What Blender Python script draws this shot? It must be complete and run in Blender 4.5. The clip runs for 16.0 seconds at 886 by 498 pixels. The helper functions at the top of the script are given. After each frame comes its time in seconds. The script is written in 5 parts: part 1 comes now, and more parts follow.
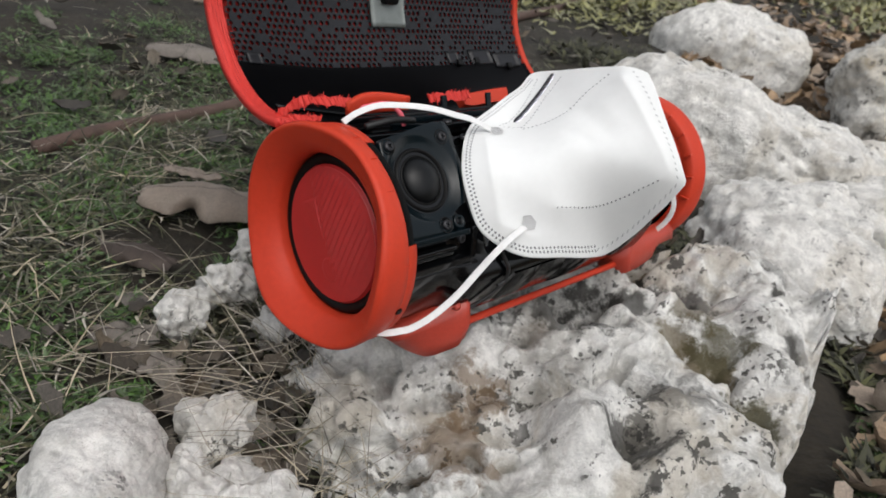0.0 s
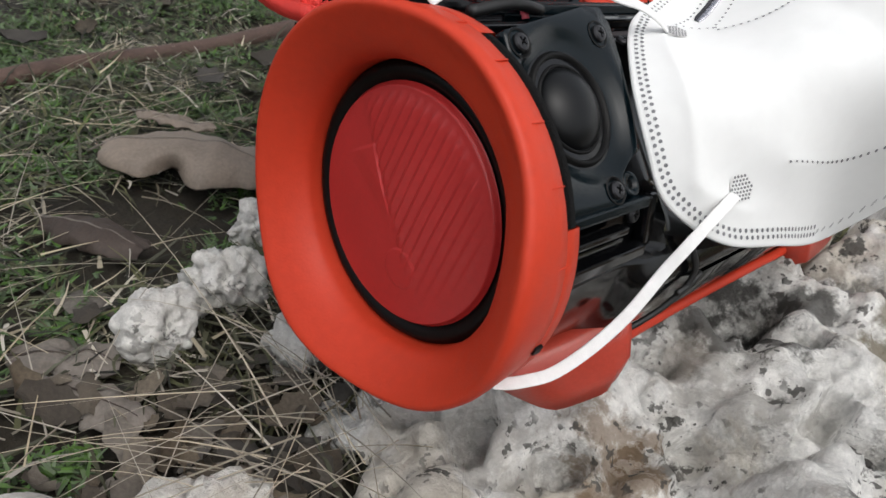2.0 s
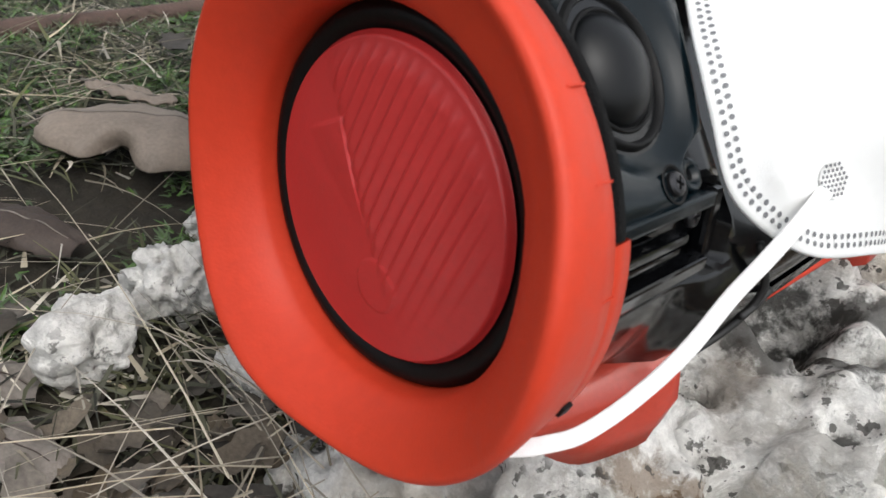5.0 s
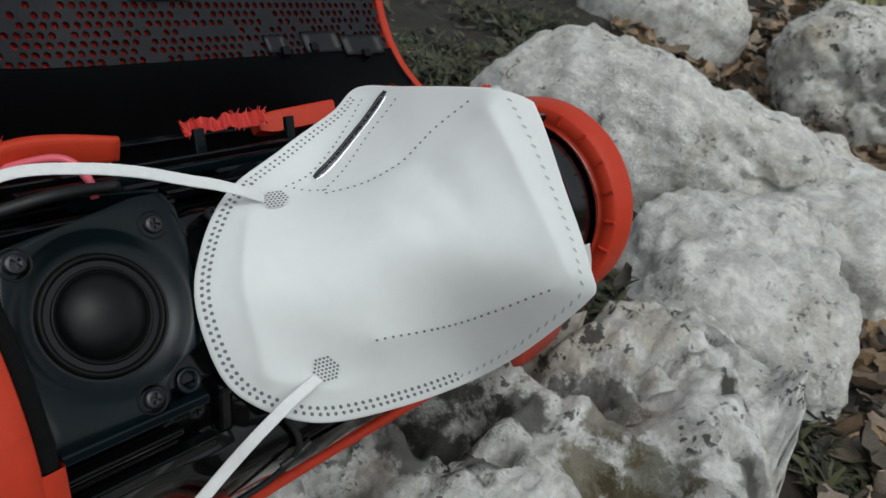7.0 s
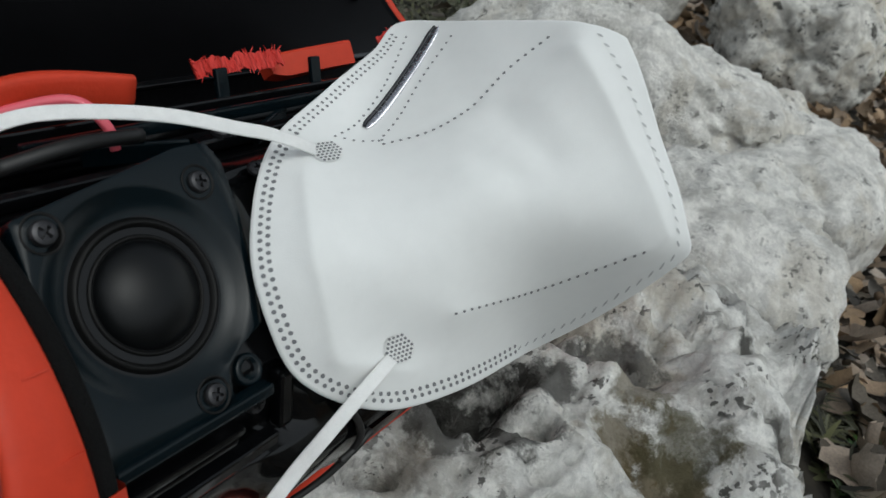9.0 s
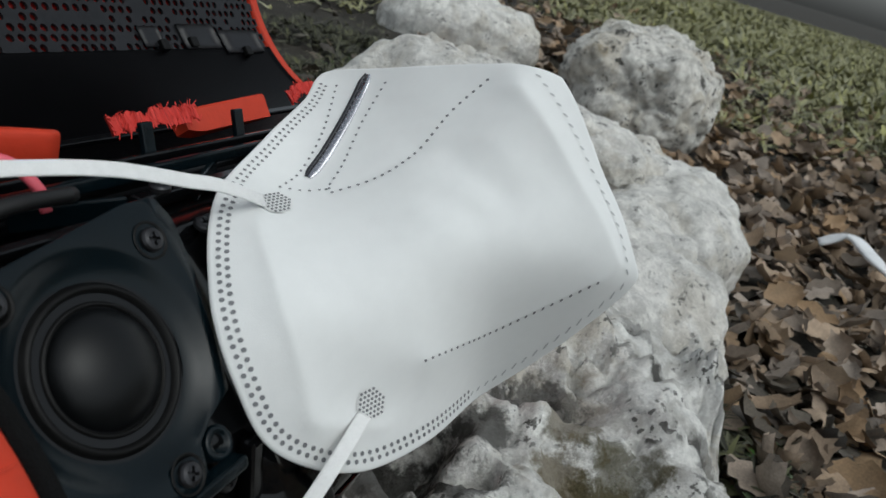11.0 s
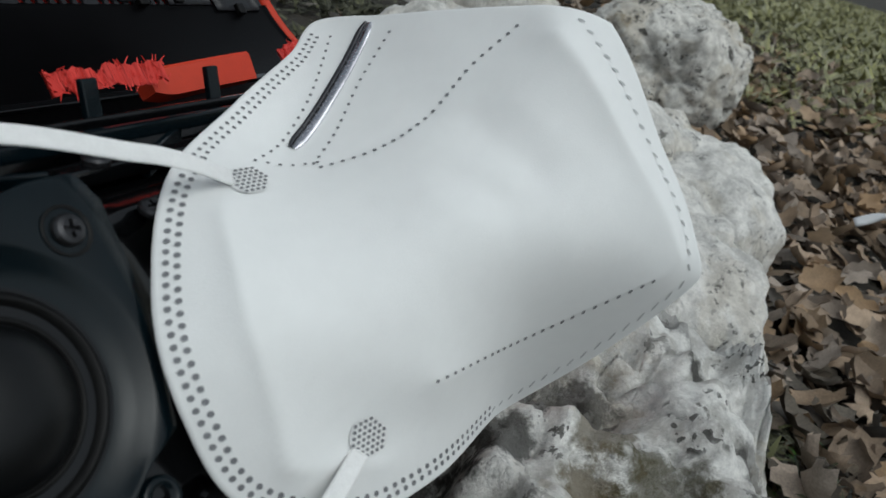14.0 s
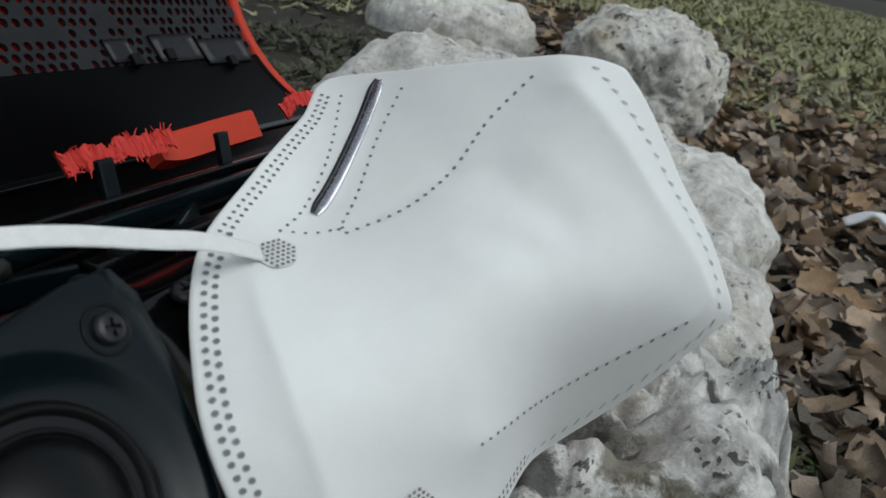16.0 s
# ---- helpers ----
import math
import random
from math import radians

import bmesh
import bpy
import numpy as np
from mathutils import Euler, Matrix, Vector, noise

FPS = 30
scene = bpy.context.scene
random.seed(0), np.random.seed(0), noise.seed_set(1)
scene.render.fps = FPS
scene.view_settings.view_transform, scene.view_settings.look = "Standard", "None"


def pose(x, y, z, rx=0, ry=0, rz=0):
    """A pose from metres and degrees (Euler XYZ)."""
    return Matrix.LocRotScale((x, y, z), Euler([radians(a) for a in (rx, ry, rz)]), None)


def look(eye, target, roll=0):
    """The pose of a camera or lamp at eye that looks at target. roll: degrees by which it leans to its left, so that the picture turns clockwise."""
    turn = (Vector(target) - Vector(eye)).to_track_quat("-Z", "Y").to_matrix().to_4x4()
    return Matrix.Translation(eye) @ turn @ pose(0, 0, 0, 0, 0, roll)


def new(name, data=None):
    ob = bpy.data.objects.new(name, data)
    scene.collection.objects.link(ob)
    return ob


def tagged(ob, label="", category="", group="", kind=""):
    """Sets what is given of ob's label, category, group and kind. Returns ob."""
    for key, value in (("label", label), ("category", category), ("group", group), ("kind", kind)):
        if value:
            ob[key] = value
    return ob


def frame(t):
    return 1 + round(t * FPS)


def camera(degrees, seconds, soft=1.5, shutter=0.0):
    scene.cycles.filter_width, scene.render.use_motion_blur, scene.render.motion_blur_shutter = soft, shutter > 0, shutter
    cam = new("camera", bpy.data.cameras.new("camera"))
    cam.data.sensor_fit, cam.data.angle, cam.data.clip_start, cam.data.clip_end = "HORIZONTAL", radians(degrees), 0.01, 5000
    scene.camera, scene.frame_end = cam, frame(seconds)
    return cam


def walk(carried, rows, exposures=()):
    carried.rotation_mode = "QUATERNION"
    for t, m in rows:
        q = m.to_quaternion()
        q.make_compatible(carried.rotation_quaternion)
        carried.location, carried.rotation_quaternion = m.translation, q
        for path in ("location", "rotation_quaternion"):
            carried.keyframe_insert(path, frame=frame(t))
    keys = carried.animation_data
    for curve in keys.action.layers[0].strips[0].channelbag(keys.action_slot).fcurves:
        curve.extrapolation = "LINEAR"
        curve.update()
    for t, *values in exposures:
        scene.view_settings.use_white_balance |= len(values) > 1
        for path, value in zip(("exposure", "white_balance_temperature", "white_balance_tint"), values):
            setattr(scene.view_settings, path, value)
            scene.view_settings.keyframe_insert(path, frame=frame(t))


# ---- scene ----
cam = camera(63.2, 16.0, soft=1.5)
cam.data.dof.use_dof, cam.data.dof.focus_distance, cam.data.dof.aperture_fstop = True, 0.28, 28.0
PATH = [
    (0, (0.072, 0.039, 0.358), (-0.169, 1.767, -0.618), 10.7),
    (0.5, (0.066, 0.04, 0.355), (-0.189, 1.751, -0.648), 10.6),
    (1, (0.047, 0.064, 0.329), (-0.179, 1.805, -0.63), 10.4),
    (1.5, (0.016, 0.136, 0.288), (-0.205, 1.849, -0.721), 11.4),
    (2, (-0.004, 0.192, 0.261), (-0.225, 1.882, -0.785), 11.1),
    (2.5, (-0.013, 0.225, 0.238), (-0.223, 1.898, -0.838), 14.3),
    (3, (-0.023, 0.254, 0.227), (-0.227, 1.924, -0.854), 13.3),
    (3.2, (-0.024, 0.255, 0.227), (-0.233, 1.921, -0.861), 11.9),
    (5.3, (-0.005, 0.25, 0.238), (-0.2, 1.915, -0.854), 11.9),
    (5.5, (0.018, 0.229, 0.253), (-0.205, 1.894, -0.832), 13.2),
    (6, (0.068, 0.235, 0.294), (-0.074, 1.906, -0.796), 13.6),
    (6.5, (0.091, 0.242, 0.313), (0.002, 1.938, -0.743), 13.2),
    (7, (0.101, 0.257, 0.339), (0.056, 1.959, -0.711), 13.3),
    (7.5, (0.1, 0.272, 0.352), (0.023, 1.947, -0.74), 10.9),
    (8, (0.082, 0.274, 0.329), (0.054, 1.941, -0.775), 12.7),
    (8.5, (0.071, 0.28, 0.317), (0.101, 1.937, -0.802), 13.9),
    (9, (0.05, 0.281, 0.309), (0.243, 1.947, -0.781), 16.7),
    (9.5, (0.029, 0.273, 0.291), (0.346, 1.967, -0.723), 17.0),
    (10, (0.025, 0.276, 0.295), (0.471, 1.995, -0.625), 18.5),
    (10.2, (0.022, 0.273, 0.303), (0.522, 1.994, -0.585), 18.7),
    (12.3, (0.038, 0.319, 0.277), (0.554, 2.054, -0.572), 16.3),
    (12.5, (0.041, 0.321, 0.28), (0.554, 2.043, -0.599), 16.6),
    (13, (0.033, 0.308, 0.279), (0.5, 2.035, -0.615), 16.1),
    (13.5, (0.03, 0.318, 0.271), (0.523, 2.025, -0.648), 16.1),
    (14, (0.034, 0.327, 0.277), (0.529, 2.033, -0.643), 17.1),
    (14.5, (0.039, 0.327, 0.278), (0.483, 2.048, -0.639), 16.3),
    (15, (0.035, 0.328, 0.276), (0.495, 2.047, -0.638), 16.5),
    (15.5, (0.028, 0.333, 0.276), (0.57, 2.028, -0.637), 17.2),
    (16, (0.023, 0.335, 0.282), (0.543, 2.062, -0.581), 13.5),
]
EXPOSURES = [(0.0, -0.22, 6500, 10), (1.5, -0.20, 6500, 10), (2.5, 0.05, 6500, 10), (3.0, 0.15, 6500, 10), (5.5, 0.25, 6400, 9), (5.8, -0.30, 6350, 8), (6.0, -0.72, 6300, 6), (6.6, -0.80, 6200, 4), (7.5, -0.8, 6200, 3), (9.0, -0.79, 6200, 3), (10.0, -0.71, 6200, 4), (12.5, -0.82, 6100, 3), (16.0, -0.81, 6100, 3)]
walk(cam, [(t, look(eye, target, roll)) for t, eye, target, roll in PATH], EXPOSURES)

# ---- light ----
world = bpy.data.worlds.new("world")
scene.world = world
world.use_nodes = True
wn = world.node_tree.nodes
sky = wn.new("ShaderNodeTexSky")
sky.sky_type, sky.sun_disc = "NISHITA", False
sky.sun_elevation, sky.sun_rotation = radians(61), radians(145)
sky.air_density, sky.dust_density, sky.ozone_density = 1.0, 4.0, 1.0
haze = wn.new("ShaderNodeHueSaturation")
haze.inputs["Saturation"].default_value = 0.25
world.node_tree.links.new(sky.outputs[0], haze.inputs["Color"])
world.node_tree.links.new(haze.outputs[0], wn["Background"].inputs[0])
wn["Background"].inputs[1].default_value = 0.205
sun = new("sun", bpy.data.lights.new("sun", "SUN"))
sun.data.energy, sun.data.angle, sun.data.color = 0.5, radians(60), (1.0, 0.97, 0.93)
sun.matrix_world = look((0.7, -1.0, 2.2), (0, 0, 0))

# ---- materials ----
def mat(name, base, rough=0.6, metal=0.0, noise_scale=0.0, dark=0.75, light=1.15, bump=0.0, bump_scale=200.0, coat=0.0, sheen=0.0, random_tint=0.0, island=False, spec=0.5):
    """A surface with colour that varies at two scales, and fine relief."""
    m = bpy.data.materials.new(name)
    m.use_nodes = True
    n, l = m.node_tree.nodes, m.node_tree.links
    b = n["Principled BSDF"]
    b.inputs["Roughness"].default_value, b.inputs["Metallic"].default_value = rough, metal
    b.inputs["Coat Weight"].default_value, b.inputs["Sheen Weight"].default_value = coat, sheen
    b.inputs["Specular IOR Level"].default_value = spec
    b.inputs["Base Color"].default_value = (*base, 1)
    tc = n.new("ShaderNodeTexCoord")
    out = None
    if noise_scale:
        big, small = n.new("ShaderNodeTexNoise"), n.new("ShaderNodeTexNoise")
        big.inputs["Scale"].default_value, small.inputs["Scale"].default_value = noise_scale, noise_scale * 9
        big.inputs["Detail"].default_value, small.inputs["Detail"].default_value = 4, 6
        add = n.new("ShaderNodeMath")
        add.operation = "ADD"
        l.new(tc.outputs["Object"], big.inputs["Vector"])
        l.new(tc.outputs["Object"], small.inputs["Vector"])
        l.new(big.outputs["Fac"], add.inputs[0])
        l.new(small.outputs["Fac"], add.inputs[1])
        ramp = n.new("ShaderNodeMapRange")
        ramp.inputs["From Min"].default_value, ramp.inputs["From Max"].default_value = 0.7, 1.3
        ramp.inputs["To Min"].default_value, ramp.inputs["To Max"].default_value = dark, light
        l.new(add.outputs[0], ramp.inputs["Value"])
        mul = n.new("ShaderNodeVectorMath")
        mul.operation = "SCALE"
        mul.inputs[0].default_value = base
        l.new(ramp.outputs[0], mul.inputs["Scale"])
        out = mul.outputs[0]
        rr = n.new("ShaderNodeMapRange")
        rr.inputs["To Min"].default_value, rr.inputs["To Max"].default_value = max(0.03, rough - 0.1), min(1, rough + 0.1)
        l.new(small.outputs["Fac"], rr.inputs["Value"])
        l.new(rr.outputs[0], b.inputs["Roughness"])
    if random_tint:
        src = n.new("ShaderNodeNewGeometry") if island else n.new("ShaderNodeObjectInfo")
        rnd = src.outputs["Random Per Island"] if island else src.outputs["Random"]
        hsv = n.new("ShaderNodeHueSaturation")
        v1 = n.new("ShaderNodeMapRange")
        v1.inputs["To Min"].default_value, v1.inputs["To Max"].default_value = 1 - random_tint, 1 + random_tint
        l.new(rnd, v1.inputs["Value"])
        l.new(v1.outputs[0], hsv.inputs["Value"])
        s1 = n.new("ShaderNodeMath")
        s1.operation = "FRACT"
        s2 = n.new("ShaderNodeMath")
        s2.operation = "MULTIPLY"
        s2.inputs[1].default_value = 17.3
        l.new(rnd, s2.inputs[0])
        l.new(s2.outputs[0], s1.inputs[0])
        v2 = n.new("ShaderNodeMapRange")
        v2.inputs["To Min"].default_value, v2.inputs["To Max"].default_value = 0.55, 1.2
        l.new(s1.outputs[0], v2.inputs["Value"])
        l.new(v2.outputs[0], hsv.inputs["Saturation"])
        if out:
            l.new(out, hsv.inputs["Color"])
        else:
            hsv.inputs["Color"].default_value = (*base, 1)
        out = hsv.outputs[0]
    if out:
        l.new(out, b.inputs["Base Color"])
    if bump:
        t = n.new("ShaderNodeTexNoise")
        t.inputs["Scale"].default_value, t.inputs["Detail"].default_value = bump_scale, 6
        bp = n.new("ShaderNodeBump")
        bp.inputs["Strength"].default_value, bp.inputs["Distance"].default_value = bump, 0.002
        l.new(tc.outputs["Object"], t.inputs["Vector"])
        l.new(t.outputs["Fac"], bp.inputs["Height"])
        l.new(bp.outputs[0], b.inputs["Normal"])
    return m


def limestone(name, base=(0.60, 0.585, 0.55), stain=(0.27, 0.215, 0.135), grey=(0.125, 0.12, 0.108), stain_amount=0.6, patches=()):
    """Pale weathered limestone: chalky faces, grey lichen, ochre soil stains, small pits."""
    m = bpy.data.materials.new(name)
    m.use_nodes = True
    n, l = m.node_tree.nodes, m.node_tree.links
    b = n["Principled BSDF"]
    b.inputs["Roughness"].default_value = 0.88
    b.inputs["Specular IOR Level"].default_value = 0.25
    tc = n.new("ShaderNodeTexCoord")

    def tex(scale, detail=8, rough=0.6, distort=0.0):
        t = n.new("ShaderNodeTexNoise")
        t.inputs["Scale"].default_value, t.inputs["Detail"].default_value = scale, detail
        t.inputs["Roughness"].default_value, t.inputs["Distortion"].default_value = rough, distort
        l.new(tc.outputs["Object"], t.inputs["Vector"])
        return t.outputs["Fac"]

    def ramp(src, lo, hi, a=0.0, c=1.0):
        r = n.new("ShaderNodeMapRange")
        r.interpolation_type = "SMOOTHSTEP"
        for k, v in (("From Min", lo), ("From Max", hi), ("To Min", a), ("To Max", c)):
            r.inputs[k].default_value = v
        l.new(src, r.inputs["Value"])
        return r.outputs[0]

    def mix(fac, one, two):
        x = n.new("ShaderNodeMix")
        x.data_type = "RGBA"
        l.new(fac, x.inputs["Factor"])
        for k, v in (("A", one), ("B", two)):
            sock = [i for i in x.inputs if i.name == k and i.type == "RGBA"][0]
            if isinstance(v, tuple):
                sock.default_value = (*v, 1)
            else:
                l.new(v, sock)
        return [o for o in x.outputs if o.type == "RGBA"][0]

    def times(a, c):
        x = n.new("ShaderNodeMath")
        x.operation = "MULTIPLY"
        l.new(a, x.inputs[0])
        if isinstance(c, float):
            x.inputs[1].default_value = c
        else:
            l.new(c, x.inputs[1])
        return x.outputs[0]

    k = stain_amount
    tone = mix(ramp(tex(60, 14, 0.78), 0.36, 0.64), tuple(0.70 * v for v in base), tuple(min(0.90, 1.12 * v) for v in base))
    tone = mix(times(ramp(tex(27, 12, 0.72, 0.6), 0.47, 0.60), float(min(0.6, 0.20 + 0.55 * k))), tone, tuple(2.9 * v for v in grey))
    tone = mix(times(ramp(tex(9, 10, 0.66, 0.8), 0.50, 0.60), float(min(0.5, 0.22 + 0.4 * k))), tone, (0.50, 0.445, 0.35))
    col = mix(times(ramp(tex(7.5, 8, 0.62, 0.5), 0.60, 0.70), float(min(0.85, 1.1 * k))), tone, stain)
    patch = ramp(tex(19, 14, 0.72, 0.4), 0.665 - 0.10 * k, 0.70 - 0.10 * k)
    col = mix(times(patch, float(min(0.92, 0.35 + k))), col, tuple(1.5 * v for v in grey))
    dark = times(ramp(tex(48, 12, 0.66), 0.615 - 0.06 * k, 0.640 - 0.06 * k), ramp(tex(10, 5, 0.6), 0.47 - 0.06 * k, 0.55))
    col = mix(times(dark, float(min(0.95, 0.45 + k))), col, tuple(0.7 * v for v in grey))
    # Ragged patches at set places: stains, and shade coloured into hollows.
    for px, py, size, tint, force in patches:
        gap = n.new("ShaderNodeVectorMath")
        gap.operation = "MULTIPLY_ADD"
        gap.inputs[1].default_value = (1 / size, 1 / size, 0)
        gap.inputs[2].default_value = (-px / size, -py / size, 0)
        l.new(tc.outputs["Object"], gap.inputs[0])
        far = n.new("ShaderNodeVectorMath")
        far.operation = "LENGTH"
        l.new(gap.outputs[0], far.inputs[0])
        ragged = n.new("ShaderNodeMath")
        ragged.operation = "MULTIPLY_ADD"
        ragged.inputs[1].default_value = 3.2
        l.new(tex(42, 10, 0.68), ragged.inputs[0])
        l.new(far.outputs["Value"], ragged.inputs[2])
        col = mix(ramp(ragged.outputs[0], 2.2, 2.65, force, 0.0), col, tint)
    speck = times(ramp(tex(150, 3, 0.5), 0.60, 0.63), ramp(tex(20, 4), 0.48, 0.58))
    col = mix(times(speck, float(min(0.85, 0.1 + k))), col, tuple(0.5 * v for v in grey))
    l.new(col, b.inputs["Base Color"])
    h = n.new("ShaderNodeMath")
    h.operation = "MULTIPLY_ADD"
    l.new(tex(70, 12, 0.7), h.inputs[0])
    h.inputs[1].default_value = 2.2
    l.new(tex(300, 6, 0.6), h.inputs[2])
    bp = n.new("ShaderNodeBump")
    bp.inputs["Strength"].default_value, bp.inputs["Distance"].default_value = 0.85, 0.003
    l.new(h.outputs[0], bp.inputs["Height"])
    l.new(bp.outputs[0], b.inputs["Normal"])
    return m


# The darkest tint is grey lichen and also shade painted into the pits.
OCHRE, BROWN, MOSS, LICHEN_SHADE = (0.13, 0.10, 0.05), (0.20, 0.135, 0.08), (0.075, 0.068, 0.034), (0.042, 0.040, 0.036)
STAINS_AND_SHADE = [(0.066, -0.013, 0.030, OCHRE, 0.9), (0.069, -0.019, 0.010, LICHEN_SHADE, 0.95), (0.096, -0.055, 0.024, MOSS, 0.92), (0.038, 0.005, 0.018, OCHRE, 0.8), (0.053, 0.069, 0.026, LICHEN_SHADE, 0.75), (0.129, 0.084, 0.011, LICHEN_SHADE, 0.9), (-0.046, 0.025, 0.030, LICHEN_SHADE, 0.9),
    (-0.076, 0.033, 0.022, LICHEN_SHADE, 0.8), (-0.009, 0.098, 0.024, LICHEN_SHADE, 0.8), (0.005, -0.123, 0.024, LICHEN_SHADE, 0.8), (-0.031, -0.056, 0.009, LICHEN_SHADE, 0.9), (-0.098, -0.102, 0.026, BROWN, 0.75), (-0.106, -0.152, 0.030, BROWN, 0.7), (0.03, -0.075, 0.026, LICHEN_SHADE, 0.55), (-0.074, -0.036, 0.016, BROWN, 0.35), (0.135, 0.03, 0.014, LICHEN_SHADE, 0.6),
    (-0.003, 0.03, 0.02, LICHEN_SHADE, 0.85), (0.028, 0.064, 0.018, LICHEN_SHADE, 0.8), (-0.025, -0.014, 0.016, LICHEN_SHADE, 0.8), (0.05, 0.041, 0.022, OCHRE, 0.7), (0.072, 0.006, 0.024, MOSS, 0.75), (0.131, 0.021, 0.014, LICHEN_SHADE, 0.7), (-0.055, -0.01, 0.02, LICHEN_SHADE, 0.8), (0.129, 0.126, 0.014, LICHEN_SHADE, 0.5)]
ROCK = limestone("limestone", (0.79, 0.78, 0.745), stain_amount=0.76, patches=STAINS_AND_SHADE)
ROCK_CLEAN = limestone("pale_limestone", (0.80, 0.785, 0.745), stain=(0.42, 0.33, 0.2), stain_amount=0.28)
ROCK_GREY = limestone("grey_limestone", (0.74, 0.72, 0.67), stain_amount=0.7)
RED = mat("red_rubber", (0.53, 0.044, 0.018), 0.46, noise_scale=30, dark=0.93, light=1.06, bump=0.08, bump_scale=900, spec=0.25)
RED_FOOT = mat("red_foot_rubber", (0.42, 0.048, 0.028), 0.35, noise_scale=60, dark=0.9, light=1.1, bump=0.05, bump_scale=700)
RED_DISC = mat("red_radiator", (0.45, 0.028, 0.027), 0.38, noise_scale=40, dark=0.93, light=1.07, bump=0.05, bump_scale=900)
BLACK_RUBBER = mat("black_rubber", (0.003, 0.003, 0.003), 0.5, noise_scale=60, bump=0.1, spec=0.2)
BLACK_GLOSS = mat("glossy_black_plastic", (0.0022, 0.0024, 0.0028), 0.14, noise_scale=80, dark=0.7, light=1.3, coat=0.15, spec=0.3)
BLACK_SATIN = mat("satin_black_plastic", (0.0020, 0.0056, 0.0078), 0.21, noise_scale=90, dark=0.8, light=1.2, bump=0.03, bump_scale=1500, spec=0.26)
BLACK_DOME = mat("black_dome", (0.0025, 0.003, 0.0035), 0.36, noise_scale=120, bump=0.04, bump_scale=1500, spec=0.28)
FOAM = mat("black_foam", (0.003, 0.003, 0.003), 0.95, noise_scale=300, spec=0.2, bump=0.7, bump_scale=1500)
SCREW = mat("blackened_screw_steel", (0.045, 0.045, 0.048), 0.32, 0.8, noise_scale=300)
SHELL = mat("grey_perforated_plastic", (0.014, 0.0145, 0.017), 0.36, noise_scale=40, dark=0.6, light=1.3, bump=0.05, bump_scale=900, spec=0.3)
SHELL_BLACK = mat("black_shell_plastic", (0.0018, 0.0018, 0.0022), 0.35, noise_scale=60, spec=0.05)
METAL = mat("dull_grey_metal", (0.20, 0.22, 0.21), 0.5, 0.5, noise_scale=150, dark=0.8, light=1.15)
PINK = mat("pink_wire", (0.75, 0.12, 0.16), 0.4)
TAPE = mat("black_cable", (0.01, 0.01, 0.01), 0.5, noise_scale=200)
SOFT_DOT = mat("shallow_weld", (0.50, 0.51, 0.51), 0.8, noise_scale=500)
# Weld grey, deepened in colour to stand for shade in the pressed holes.
GREY_DOT = mat("pressed_weld", (0.20, 0.205, 0.215), 0.7, noise_scale=500)
WIRE = mat("nose_wire", (0.60, 0.60, 0.64), 0.25, 1.0, noise_scale=120, dark=0.85, light=1.1)
# Near-black: the lid's dark reflection in the wire, given as colour.
WIRE_REFLECTION = mat("wire_reflection", (0.02, 0.02, 0.026), 0.3, noise_scale=120, dark=0.6, light=1.3)
STRAP = mat("white_elastic", (0.78, 0.78, 0.77), 0.9, noise_scale=300, dark=0.92, light=1.05, bump=0.25, bump_scale=2800, sheen=0.2)
SOIL = mat("leafy_soil", (0.022, 0.018, 0.012), 0.95, noise_scale=14, dark=0.45, light=1.6, bump=0.9, bump_scale=150)
DRY = mat("dry_grass", (0.054, 0.055, 0.027), 0.8, random_tint=0.85, island=True)
STEM = mat("dry_stem", (0.34, 0.30, 0.225), 0.75, random_tint=0.6, island=True)
GREEN = mat("green_weed", (0.058, 0.115, 0.024), 0.65, random_tint=0.5, island=True)
LEAF = mat("dead_leaf", (0.25, 0.178, 0.115), 0.75, noise_scale=60, dark=0.7, light=1.25, random_tint=0.55, island=True, bump=0.3, bump_scale=400)
LEAF_OLD = mat("weathered_leaf", (0.095, 0.078, 0.058), 0.8, noise_scale=60, dark=0.6, light=1.25, random_tint=0.55, island=True, bump=0.3, bump_scale=400)
LEAF_TAN = mat("tan_leaf", (0.215, 0.175, 0.140), 0.6, noise_scale=50, dark=0.75, light=1.15, bump=0.25, bump_scale=500)
LEAF_DARK = mat("dark_leaf", (0.045, 0.032, 0.025), 0.7, noise_scale=60, dark=0.7, light=1.3, bump=0.3, bump_scale=400)
LEAF_GREY = mat("grey_leaf", (0.17, 0.15, 0.13), 0.8, noise_scale=60, dark=0.7, light=1.2, bump=0.3, bump_scale=400)
BARK = mat("reddish_bark", (0.085, 0.052, 0.040), 0.75, noise_scale=40, dark=0.7, light=1.25, bump=0.5, bump_scale=260)
TISSUE = mat("white_tissue", (0.75, 0.76, 0.77), 0.9, noise_scale=80, dark=0.9, light=1.05, bump=0.4, bump_scale=200)


def fabric(name, base, rough=0.95):
    """White spun-bonded fleece with a fine fibre grain."""
    m = mat(name, base, rough, noise_scale=25, dark=0.98, light=1.01, bump=0.10, bump_scale=2600, sheen=0.15, spec=0.2)
    return m


FLEECE = fabric("white_fleece", (0.79, 0.80, 0.79))


